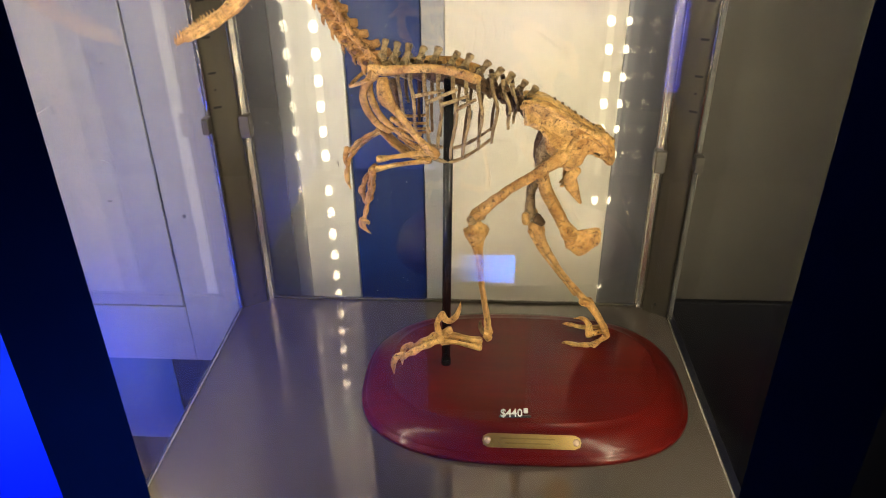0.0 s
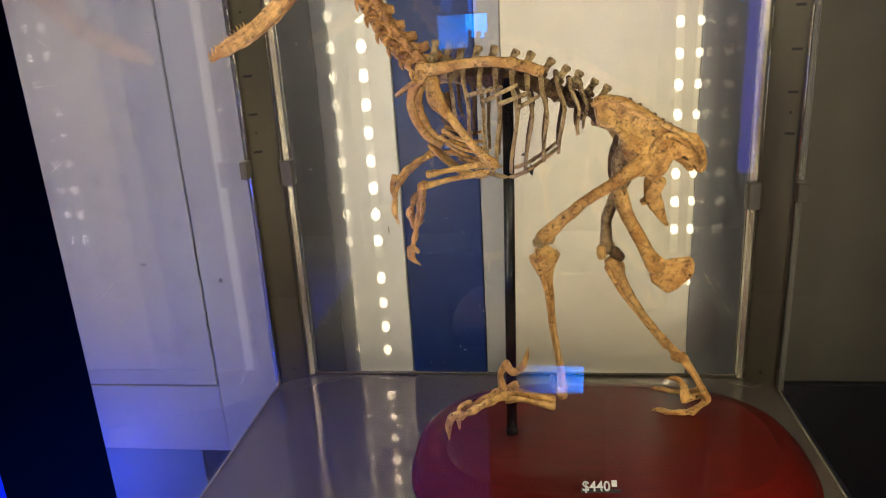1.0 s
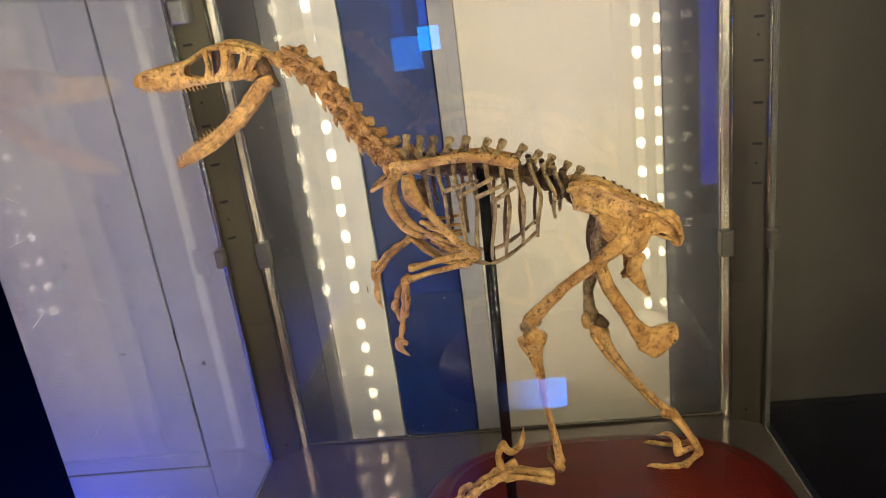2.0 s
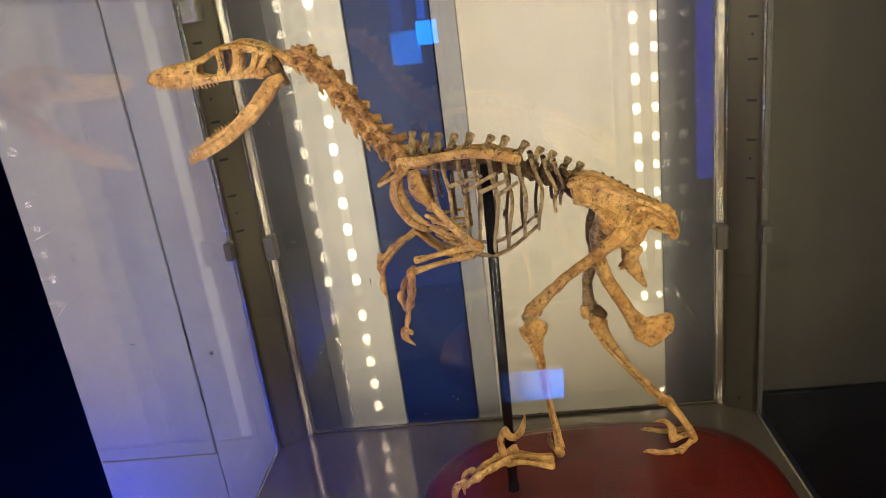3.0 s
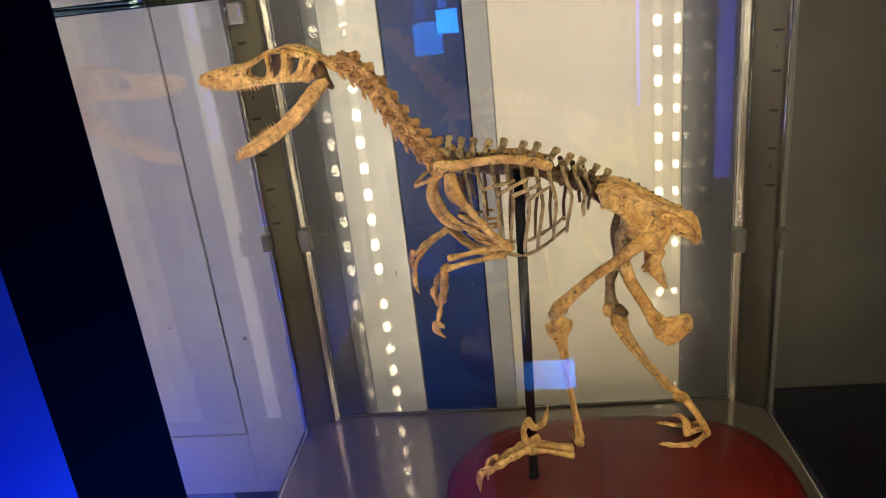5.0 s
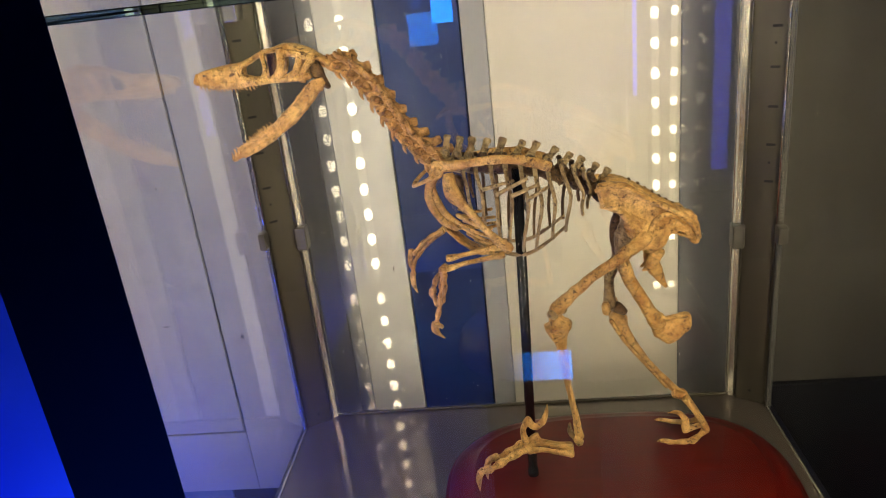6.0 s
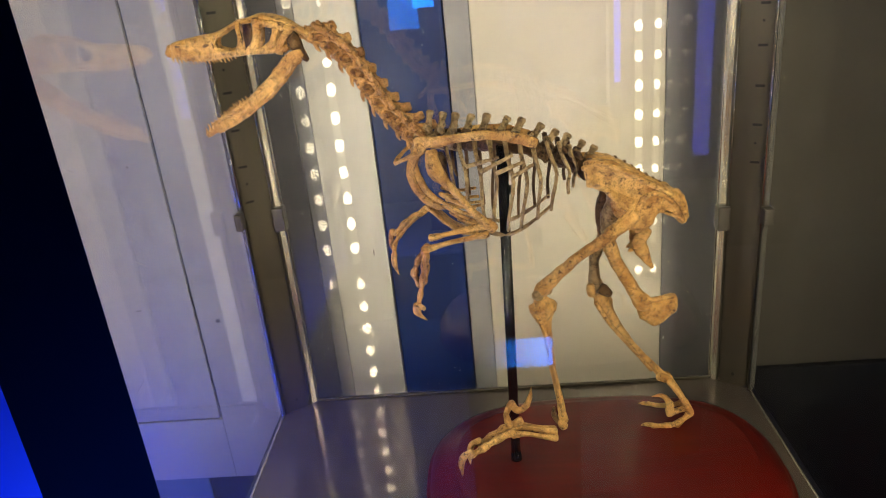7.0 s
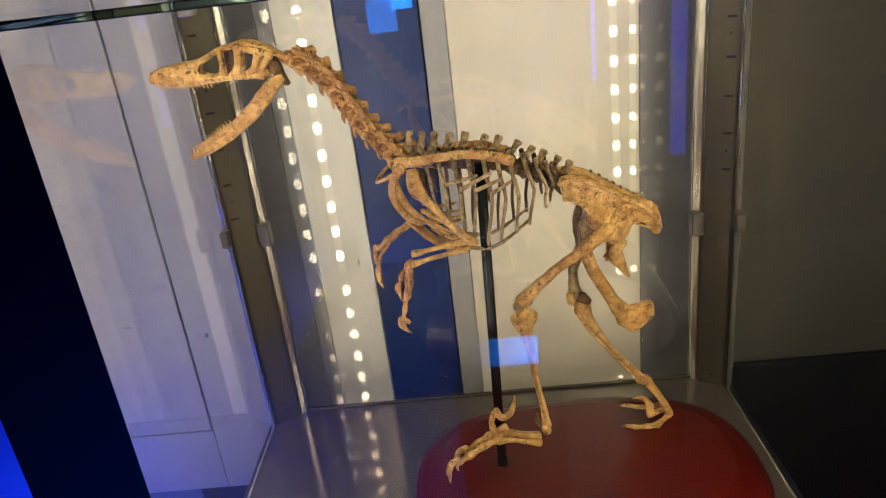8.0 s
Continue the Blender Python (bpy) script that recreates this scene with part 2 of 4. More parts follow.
def smooth_path(rows, steps):
    """Catmull-Rom through rows of numbers."""
    a = np.array(rows, float)
    ext = np.vstack([2 * a[0] - a[1], a, 2 * a[-1] - a[-2]])
    out = []
    for i in range(len(a) - 1):
        p0, p1, p2, p3 = ext[i:i + 4]
        for k in range(steps):
            t = k / steps
            out.append(0.5 * (2 * p1 + (p2 - p0) * t + (2 * p0 - 5 * p1 + 4 * p2 - p3) * t * t + (3 * p1 - p0 - 3 * p2 + p3) * t ** 3))
    out.append(a[-1])
    return np.array(out)


def limb(bm, path, radii, flat=1.0, seg=9, steps=4, rough=0.16, axis=(0, 1, 0)):
    """A bone: a rounded sweep along path. radii across; flat scales the radius along axis. rough is the unevenness."""
    pts = smooth_path([(*p, r) for p, r in zip(path, radii)], steps)
    n = len(pts)
    seed = Vector((path[0][0] * 91.7, path[0][2] * 57.3, path[-1][0] * 33.1))
    rings = []
    ax = Vector(axis)
    ends = [(0, -0.55, 0.72), (0, 0, 1)], [(n - 1, 0, 1), (n - 1, 0.55, 0.72)]
    order = ends[0] + [(i, 0, 1) for i in range(1, n - 1)] + ends[1]
    for i, push, shrink in order:
        d = Vector(pts[min(i + 1, n - 1)][:3] - pts[max(i - 1, 0)][:3]).normalized()
        r = max(pts[i][3], 0.0003)
        c = Vector(pts[i][:3]) + d * push * r
        v = (ax - d * ax.dot(d))
        v = v.normalized() if v.length > 1e-4 else Vector((0, 0, 1))
        u = d.cross(v)
        ring = []
        for k in range(seg):
            a = 2 * math.pi * k / seg
            q = c + (u * math.cos(a) + v * (math.sin(a) * flat)) * r * shrink
            j = noise.noise(q * 95 + seed) * rough * 1.3 + noise.noise(q * 260 + seed) * rough * 0.8
            ring.append(bm.verts.new(q + (q - c) * j))
        rings.append(ring)
    for a, b in zip(rings, rings[1:]):
        for k in range(seg):
            bm.faces.new((a[k], a[(k + 1) % seg], b[(k + 1) % seg], b[k]))
    bm.faces.new(rings[0][::-1])
    bm.faces.new(rings[-1])


def bone(name, path, radii, parent, mat=None, label="", **kw):
    bm = bmesh.new()
    limb(bm, path, [r * 0.9 for r in radii], **kw)
    return part(name, bm, mat or BONE, parent, label, smooth=True)


def plate(bm, outline, y, half, steps=3, edge=0.0022, dome=0.006, rough=0.0006):
    """A flat bone: a smoothed closed outline (x, z) with rounded edges and slightly domed faces. y: a number, or a function of x."""
    n = len(outline)
    ring = np.array([outline[(k - 1) % n] for k in range(n + 3)], float)
    pts = []
    for i in range(n):
        p0, p1, p2, p3 = ring[i:i + 4]
        for k in range(steps):
            t = k / steps
            pts.append(0.5 * (2 * p1 + (p2 - p0) * t + (2 * p0 - 5 * p1 + 4 * p2 - p3) * t * t + (3 * p1 - p0 - 3 * p2 + p3) * t ** 3))
    pts = np.array(pts)
    m = len(pts)
    area = sum(pts[k][0] * pts[(k + 1) % m][1] - pts[(k + 1) % m][0] * pts[k][1] for k in range(m))
    normal = np.array([pts[(k + 1) % m] - pts[k - 1] for k in range(m)])
    normal = np.stack([-normal[:, 1], normal[:, 0]], 1) * (1 if area > 0 else -1)
    normal /= np.linalg.norm(normal, axis=1)[:, None] + 1e-9
    rings = []
    for inset, depth in ((dome, -1.0), (edge, -0.8), (0.0, -0.3), (0.0, 0.3), (edge, 0.8), (dome, 1.0)):
        row = []
        for q, v in zip(pts, normal):
            x, z = q + v * inset
            yy = y(x) if callable(y) else y
            w = noise.noise(Vector((x * 170, depth * 3, z * 170))) * rough * 2
            row.append(bm.verts.new((x + w, yy + depth * half + w, z + w)))
        rings.append(row)
    for a, b in zip(rings, rings[1:]):
        for k in range(m):
            bm.faces.new((a[k], b[k], b[(k + 1) % m], a[(k + 1) % m]))
    caps = [bm.faces.new(rings[0]), bm.faces.new(rings[-1][::-1])]
    bmesh.ops.triangulate(bm, faces=caps)
    bmesh.ops.recalc_face_normals(bm, faces=bm.faces[:])


def phalanges(bm, rows, radii, flat=0.9):
    """A row of small bones with swollen joints along the given places."""
    for p, q, r0, r1 in zip(rows, rows[1:], radii, radii[1:]):
        p, q = Vector(p), Vector(q)
        limb(bm, [p, p.lerp(q, 0.22), p.lerp(q, 0.55), p.lerp(q, 0.86), q], (r0 * 0.95, r0 * 0.86, (r0 + r1) * 0.31, r1 * 0.95, r1 * 0.7), flat=flat, seg=8, steps=2, rough=0.14)


def at_y(p, y):
    return (p[0], y, p[2])


# ---- the hall round the case ----
XL, XR, YF, YB, ZD = -0.344, 0.385, 0.505, 1.070, 0.885


def structure(name, bm, mat, label):
    return tagged(part(name, bm, mat), label, "wall" if "wall" in name else name.split("_")[0], kind="structure")


structure("floor", block((-2.6, -2.6, -0.1), (2.6, 1.7, 0.0)), HALL_FLOOR, "grey hall floor in blue light")
structure("ceiling", block((-2.6, -2.6, 2.9), (2.6, 1.7, 3.0)), DARK_WALL, "dark unlit hall ceiling")
structure("wall_west", block((-2.7, -2.6, 0), (-2.6, 1.7, 2.9)), DARK_WALL, "dark hall wall in blue gloom")
structure("wall_east", block((2.6, -2.6, 0), (2.7, 1.7, 2.9)), DARK_WALL, "dark hall wall in blue gloom")
structure("wall_south", block((-2.6, -2.7, 0), (2.6, -2.6, 2.9)), DARK_WALL, "dark hall wall facing the case")
structure("wall_north", block((-2.6, 1.42, 0), (2.6, 1.52, 2.9)), NAVY_WALL, "navy painted wall behind the white boards")

# Left rear post's shadow on the back wall, built as a dark strip
tagged(part("trim", block((-0.3650, 1.268, 0.3), (-0.3073, 1.30, 2.6), 0.0015), SLATE_SHADE),
                   "dark slate strip for the rear post shadow beside the white board", "trim", kind="structure")
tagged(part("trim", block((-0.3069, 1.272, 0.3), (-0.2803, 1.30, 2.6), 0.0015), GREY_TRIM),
                   "pale grey strip beside the white board", "trim", kind="structure")
white_board = tagged(part("white_board", block((-0.2799, 1.27, 0.3), (-0.1805, 1.30, 2.6), 0.002), WHITE_WALL),
                     "white laminate wall board behind the glass case", "wall board", kind="structure")
tagged(part("navy_board", block((-0.1785, 1.276, 0.3), (-0.0435, 1.30, 2.6), 0.001), NAVY_WALL),
                    "dark navy wall strip between pale boards", "wall board", kind="structure")
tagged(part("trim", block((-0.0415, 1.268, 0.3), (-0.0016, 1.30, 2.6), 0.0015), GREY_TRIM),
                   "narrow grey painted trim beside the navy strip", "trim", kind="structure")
cream_board = tagged(part("cream_board", block((-0.0012, 1.27, 0.3), (0.3068, 1.30, 2.6), 0.002), CREAM_WALL),
                     "large cream painted board with faint smudges", "wall board", kind="structure")
# Right rear post's shadow band, set in as a darker strip past the cream
tagged(part("trim", block((0.3072, 1.268, 0.3), (0.455, 1.30, 2.6), 0.0015), SLATE_SHADE),
                   "dark slate strip for the rear post shadow beside the cream board", "trim", kind="structure")
tagged(part("grey_board", block((0.457, 1.27, 0.77), (1.9, 1.30, 2.6), 0.002), GREY_WALL),
                    "dull grey painted wall board", "wall board", kind="structure")
tagged(part("dark_board", block((0.457, 1.262, 0.0), (1.9, 1.30, 0.768), 0.002), LOW_WALL),
                   "near-black lower wall board", "wall board", kind="structure")

structure("wall_blue", block((-2.6, 1.10, 0.0), (-0.803, 1.20, 2.9)), BLUE_WALL, "blue painted wall in strong blue light")
# white cabinet front beside the case, with a door leaf set in thin dark seams
cabinet = thing("wall_cabinet", "white scuffed cabinet front with a flush door", "cabinet")
part("body", block((-0.80, 1.086, 0.40), (-0.366, 1.26, 2.4)), BLACKED, cabinet)
part("stile", block((-0.4725, 1.079, 0.731), (-0.366, 1.086, 2.4), 0.001), CABINET_WHITE, cabinet)
part("rail", block((-0.80, 1.079, 0.731), (-0.4735, 1.086, 0.8525), 0.001), CABINET_WHITE, cabinet)
leaf = part("door", block((-0.80, 1.0785, 0.8555), (-0.4760, 1.086, 2.3), 0.0012), CABINET_WHITE, cabinet, "flush white door leaf")
part("kick_panel", block((-0.80, 1.0825, 0.524), (-0.526, 1.0855, 0.729), 0.001), KICK_BLUE, cabinet, "recessed blue-grey lower panel")


def chip(parent, x, z, w, h, y, seed):
    """A small chipped or scuffed spot, proud by a hair."""
    rng = random.Random(seed)
    bm = bmesh.new()
    ring = [bm.verts.new((x + w * math.cos(a) * rng.uniform(0.6, 1.1), y, z + h * math.sin(a) * rng.uniform(0.6, 1.1)))
            for a in [2 * math.pi * k / 9 for k in range(9)]]
    bm.faces.new(ring)
    bmesh.ops.solidify(bm, geom=bm.faces[:], thickness=0.0004)
    part("scuff", bm, SMUDGE, parent)


chip(leaf, -0.563, 1.066, 0.007, 0.0015, 1.0782, 1)
chip(leaf, -0.520, 1.30, 0.002, 0.002, 1.0782, 2)
chip(cabinet, -0.440, 1.039, 0.004, 0.005, 1.0787, 3)
for k, (z, h) in enumerate(((1.085, 0.025), (1.05, 0.012), (0.965, 0.014), (0.93, 0.008), (1.40, 0.006), (1.43, 0.004), (1.22, 0.004))):
    chip(cabinet, -0.4735, z, 0.0022, h, 1.0783, 10 + k)
chip(cream_board, 0.045, 1.16, 0.006, 0.011, 1.2697, 31)
chip(cream_board, 0.035, 1.185, 0.007, 0.004, 1.2697, 32)
chip(white_board, -0.205, 1.06, 0.0012, 0.008, 1.2697, 33)

# ---- the glass display case ----
case = thing("display_case", "tall glass display case with slotted steel corner posts", "display case")
part("deck", block((XL, YF - 0.02, ZD - 0.03), (XR, YB + 0.012, ZD), 0.001), DECK, case, "glossy taupe metal deck")
part("cabinet_base", block((XL - 0.03, YF - 0.015, 0.0), (XR + 0.03, YB + 0.025, ZD - 0.031), 0.003), NAVY_PAINT, case, "dark base cabinet")
part("canopy", block((XL - 0.03, YF - 0.015, 1.99), (XR + 0.03, YB + 0.025, 2.12), 0.003), NAVY_PAINT, case, "dark case top")


def pane(name, lo, hi, mat, parent, label=""):
    ob = part(name, block(lo, hi, 0.0008), mat, parent, label)
    ob.visible_shadow = False
    return ob


pane("side_pane", (XL - 0.006, YF + 0.004, ZD - 0.01), (XL, YB - 0.030, 1.99), LEFT_GLASS, case, "clear side glass")
pane("side_pane", (XR, YF + 0.004, ZD - 0.01), (XR + 0.006, YB - 0.030, 1.99), RIGHT_GLASS, case, "clear side glass")
pane("back_pane", (XL + 0.045, YB, ZD + 0.002), (XR - 0.045, YB + 0.006, 1.99), BACK_GLASS, case, "clear back glass")
for x, d in ((XL, 1), (XR, -1)):
    part("edge_rail", block((min(x, x + d * 0.003), YF, ZD + 0.0005), (max(x, x + d * 0.003), YB - 0.034, ZD + 0.005), 0.0008), BRIGHT, case, "thin bright rail at the glass foot")
part("edge_rail", block((XL + 0.047, YB - 0.005, ZD + 0.0005), (XR - 0.047, YB - 0.0005, ZD + 0.004), 0.0008), STEEL, case, "thin rail at the back glass foot")


def front_stile(inner, outer):
    d = 1 if outer > inner else -1
    bm = bmesh.new()
    prism(bm, [(inner, 0.485), (outer, 0.485), (outer, 0.506), (inner + d * 0.019, 0.506)], 0.0, 2.05)
    part("front_stile", bm, NAVY_PAINT, case, "dark painted front frame upright")


pane("front_pane", (-0.260, 0.4935, ZD), (0.320, 0.4985, 1.99), GLASS, case, "clear front glass")
front_stile(-0.248, -0.337)
front_stile(0.308, 0.405)


def rear_post(side):
    """Slotted upright set across the back corner, with a bright rounded channel along the back glass."""
    x0 = XL if side < 0 else XR
    d = -side
    a, b = Vector((x0, YB - 0.036)), Vector((x0 + d * 0.038, YB - 0.012))
    along = (b - a).normalized()
    out = Vector((along.y, -along.x))
    if out.y > 0:
        out = -out
    bm = bmesh.new()
    prism(bm, [tuple(a), tuple(b), (b.x, YB + 0.012), (x0 - d * 0.006, YB + 0.012), (x0 - d * 0.006, YB - 0.036)], ZD, 1.99)
    post = part("corner_post", bm, STEEL, case, "satin grey slotted steel corner post")
    bm = bmesh.new()
    prism(bm, [(x0 + d * 0.0395, YB - 0.0125), (x0 + d * 0.043, YB - 0.0150), (x0 + d * 0.049, YB - 0.011), (x0 + d * 0.051, YB - 0.001), (x0 + d * 0.0395, YB - 0.001)], ZD + 0.004, 1.99)
    part("channel", bm, BRIGHT, post, "bright aluminium glass channel")
    bm = bmesh.new()
    prism(bm, [(x0 + d * 0.0385, YB - 0.014), (x0 + d * 0.0405, YB - 0.0165), (x0 + d * 0.0420, YB - 0.0145), (x0 + d * 0.0400, YB - 0.0125)], ZD + 0.02, 1.99)
    part("bead", bm, STEEL, post)
    for k, dx, dy, r in ((0, 0.0392, -0.0150, 0.0011), (1, 0.0505, -0.0040, 0.0010)):
        part("chrome_line", rod_bm(x0 + d * dx, YB + dy, ZD + 0.006, 1.99, r), CHROME, post, "thin chrome line", smooth=True)
    bm = bmesh.new()
    prism(bm, [(x0 - d * 0.0075, YB - 0.044), (x0 + d * 0.0035, YB - 0.044), (x0 + d * 0.0030, YB - 0.0365), (x0 - d * 0.0075, YB - 0.0365)], ZD + 0.001, 1.99)
    part("glass_edge", bm, BRIGHT, post, "bright edge strip of the side glass")
    part("chrome_line", rod_bm(x0 + d * 0.0030, YB - 0.0445, ZD + 0.002, 1.99, 0.0022), CHROME, post, "thin chrome line", smooth=True)

    def on_face(s, z):
        p = a + along * s
        return Vector((p.x + out.x * 0.0006, p.y + out.y * 0.0006, z))

    for k in range(15):
        z = 1.244 + 0.0518 * k
        if z > 1.95:
            break
        for s0, s1, h in ((0.008, 0.020, 0.0017),):
            bm = bmesh.new()
            vs = [bm.verts.new(on_face(s, z + dz)) for s, dz in ((s0, -h), (s1, -h), (s1, h), (s0, h))]
            bm.faces.new(vs)
            bmesh.ops.solidify(bm, geom=bm.faces[:], thickness=0.0004)
            part("slot", bm, BLACKED, post)
    for z, r in ((1.2705, 0.0017), (0.904, 0.0024), (1.43, 0.0017)):
        bm = bmesh.new()
        c = on_face(0.015 if z > 1 else 0.024, z)
        vs = [bm.verts.new(c + Vector((along.x * math.cos(t) * r, along.y * math.cos(t) * r, math.sin(t) * r * 1.1))) for t in [2 * math.pi * k / 12 for k in range(12)]]
        bm.faces.new(vs)
        bmesh.ops.solidify(bm, geom=bm.faces[:], thickness=0.0004)
        part("screw_hole", bm, BLACKED, post)
    zc = 1.21 if side < 0 else 1.16
    part("pane_clip", block((min(x0 + d * 0.037, x0 + d * 0.054), YB - 0.021, zc - 0.018), (max(x0 + d * 0.037, x0 + d * 0.054), YB - 0.0015, zc + 0.018), 0.002), CLIP, post, "small grey nylon pane clip")
    part("pane_clip", block((x0 - 0.009 if d > 0 else x0 - 0.006, YB - 0.062, zc + 0.001), (x0 + 0.006 if d > 0 else x0 + 0.009, YB - 0.0445, zc + 0.026), 0.002), CLIP, post, "small grey nylon pane clip")
    return post


rear_post(-1)
rear_post(1)


# ---- strips of warm diodes behind the front uprights ----
def led_strip(x, face, z0, lean=0.0, size=1.0):
    """A tape of diodes; lean tips its head sideways, in degrees; z0 is the height of the lowest diode over the deck."""
    strip = thing("led_strip", "white tape of warm light diodes behind the front upright", "light strip", "light strips of the case")
    strip.location = (x, 0.523, ZD)
    strip.rotation_euler.y = math.radians(lean)
    turn = Matrix.Rotation(math.radians(face), 4, "Z")
    bm = block((-0.009 * size, -0.016, 0.005), (0.009 * size, -0.0008, 1.09), 0.0005)
    bm.transform(turn)
    part("carrier", bm, TAPE, strip)
    shape = bmesh.new()
    bmesh.ops.create_uvsphere(shape, u_segments=10, v_segments=6, radius=0.0104 * size)
    for v in shape.verts:
        v.co.y = v.co.y * 0.2
        v.co.z *= 1.35
    shape.transform(turn)
    me = bpy.data.meshes.new("diode")
    shape.to_mesh(me)
    shape.free()
    me.materials.append(DIODE)
    for k in range(17):
        ob = new("diode", me)
        ob.parent = strip
        ob.location = (0, 0, z0 + 0.0612 * k)
    return strip


led_strip(-0.311, -10, 0.046)
led_strip(0.343, 10, 0.060, -0.6, 0.85)
led_strip(0.3755, 10, 0.060, 0.25, 0.7)

# ---- glass shelf over the model, on brackets ----
shelf = thing("glass_shelf", "greenish glass shelf near the top of the case", "shelf")
ob = part("shelf_pane", block((XL + 0.004, YF + 0.012, 1.5575), (XR - 0.004, YB - 0.045, 1.5635), 0.0008), SHELF_GLASS, shelf)
ob.visible_shadow = False
for x in (XL + 0.02, XR - 0.02):
    bracket = tagged(part("shelf_bracket", block((x - 0.010, YB - 0.062, 1.528), (x + 0.010, YB - 0.028, 1.557), 0.003), BRIGHT), "hammered metal shelf bracket in a post slot", "bracket")

# ---- what glows in the hall behind the viewer and mirrors in the front glass ----
def lit_stand(name, x, y, w, screens, label, baffle_top=0.0):
    """A dark stand on the floor that carries glowing faces (width, foot, head, material), turned to the case. Can add
    an unseen plate in front that keeps the glow off the back glass.
    """
    ob = thing(name, label, "screen stand")
    top = max(s[2] for s in screens) + 0.03
    part("column", block((x - w / 2 - 0.015, y - 0.08, 0.0), (x + w / 2 + 0.015, y - 0.004, top), 0.004), NAVY_PAINT, ob)
    # Unseen plate, added to block the screen's second image in the back glass
    if baffle_top:
        part("foot_plate", block((x - w / 2 - 0.015, y - 0.002, 0.0), (x + w / 2 + 0.015, y + 0.63, 0.04), 0.003), NAVY_PAINT, ob)
        part("front_plate", block((x - w / 2 - 0.015, y + 0.62, 0.041), (x + w / 2 + 0.015, y + 0.63, baffle_top), 0.003), NAVY_PAINT, ob)
    for dx, z0, z1, wide, mat in screens:
        part("lit_face", block((x + dx - wide / 2, y - 0.003, z0), (x + dx + wide / 2, y, z1), 0.001), mat, ob, "glowing blue face")


lit_stand("video_kiosk", -0.272, -2.0, 0.13, ((0.0, 1.285, 1.41, 0.115, SCREEN_BLUE), (-0.02, 1.42, 1.62, 0.045, SCREEN_DIM)), "dark kiosk with glowing blue screens facing the case")
lit_stand("blue_tube_lamp", 0.578, -0.98, 0.05, ((0.0, 0.985, 1.75, 0.042, TUBE_BLUE),), "upright blue glowing tube on a dark post")
lit_stand("low_screen", 0.063, -1.41, 0.28, ((0.0, 0.092, 0.212, 0.272, LOW_SCREEN),), "small low blue screen behind an added dark baffle", 0.455)

# pale specks scattered on the back glass, with scratches there and on the left pane
rng = random.Random(5)
bm = bmesh.new()
for k in range(170):
    x, z = rng.uniform(XL + 0.055, XR - 0.055), ZD + 0.7 * rng.random()
    r = rng.uniform(0.0003, 0.0008)
    a = rng.uniform(0, 3)
    long = rng.choice((1, 1, 1, 1.6, 5))
    vs = [bm.verts.new((x + r * (math.cos(a + q) * (long if q in (0, 3.14) else 1)), YB - 0.0006, z + r * math.sin(a + q) * (long if q in (0, 3.14) else 1))) for q in (0, 1.05, 2.1, 3.14, 4.2, 5.2)]
    bm.faces.new(vs)
for k in range(9):
    x, z = rng.uniform(XL + 0.06, XL + 0.16), rng.uniform(0.98, 1.25)
    a, length = rng.uniform(0.7, 1.3), rng.uniform(0.006, 0.02)
    w = 0.00025
    p = Vector((x, YB - 0.0006, z))
    d = Vector((math.cos(a), 0, math.sin(a))) * length
    q = Vector((-math.sin(a), 0, math.cos(a))) * w
    bm.faces.new([bm.verts.new(v) for v in (p - q, p + d, p + q, p - d * 0.2)])
for k in range(16):
    y, z = rng.uniform(YF + 0.06, YB - 0.08), rng.uniform(0.95, 1.5)
    a, length = rng.uniform(-0.6, 0.6), rng.uniform(0.008, 0.03)
    p, d = Vector((XL + 0.0006, y, z)), Vector((0, math.cos(a), math.sin(a))) * length
    q = Vector((0, -math.sin(a), math.cos(a))) * 0.0003
    bm.faces.new([bm.verts.new(v) for v in (p - q, p + d, p + q, p - d * 0.3)])
tagged(part("dust", bm, SPECKS), "pale specks and scratches on the glass", "dust", kind="stuff")


# ---- mahogany base with its plaque ----
BX, BY = 0.133, 0.853
base = thing("wooden_plinth", "oval lacquered mahogany plinth with moulded rim", "plinth")


def oval(scale_x, scale_y, n=96, power=2.75):
    out = []
    for k in range(n):
        a = 2 * math.pi * k / n
        c, s = math.cos(a), math.sin(a)
        out.append((BX + scale_x * math.copysign(abs(c) ** (2 / power), c), BY + scale_y * math.copysign(abs(s) ** (2 / power), s)))
    return out


bm = bmesh.new()
profile = ((0.0, 0.000), (0.0, 0.004), (0.0015, 0.0075), (0.0055, 0.0095), (0.0060, 0.0115), (0.010, 0.0175), (0.016, 0.0235),
           (0.024, 0.0285), (0.032, 0.0315), (0.040, 0.0328), (0.0415, 0.0345), (0.044, 0.035))
rings = []
for inset, h in profile:
    rings.append([bm.verts.new((x, y, ZD + h)) for x, y in oval(0.235 - inset, 0.163 - inset)])
for a, b in zip(rings, rings[1:]):
    for k in range(len(a)):
        bm.faces.new((a[k], a[(k + 1) % len(a)], b[(k + 1) % len(a)], b[k]))
bm.faces.new(rings[0][::-1])
bm.faces.new(rings[-1])
part("board", bm, MAHOGANY, base, smooth=True)
ZT = ZD + 0.035
slope = pose(0.139, 0.7085, ZD + 0.0255, 42, 0, 0)
bm = bmesh.new()
pts = [(-0.064, 0.0), (-0.0625, 0.0055), (-0.056, 0.009), (0.056, 0.009), (0.0625, 0.0055), (0.064, 0.0), (0.0625, -0.0055), (0.056, -0.009), (-0.056, -0.009), (-0.0625, -0.0055)]
prism(bm, pts, 0.0, 0.0016)
bm.transform(slope)
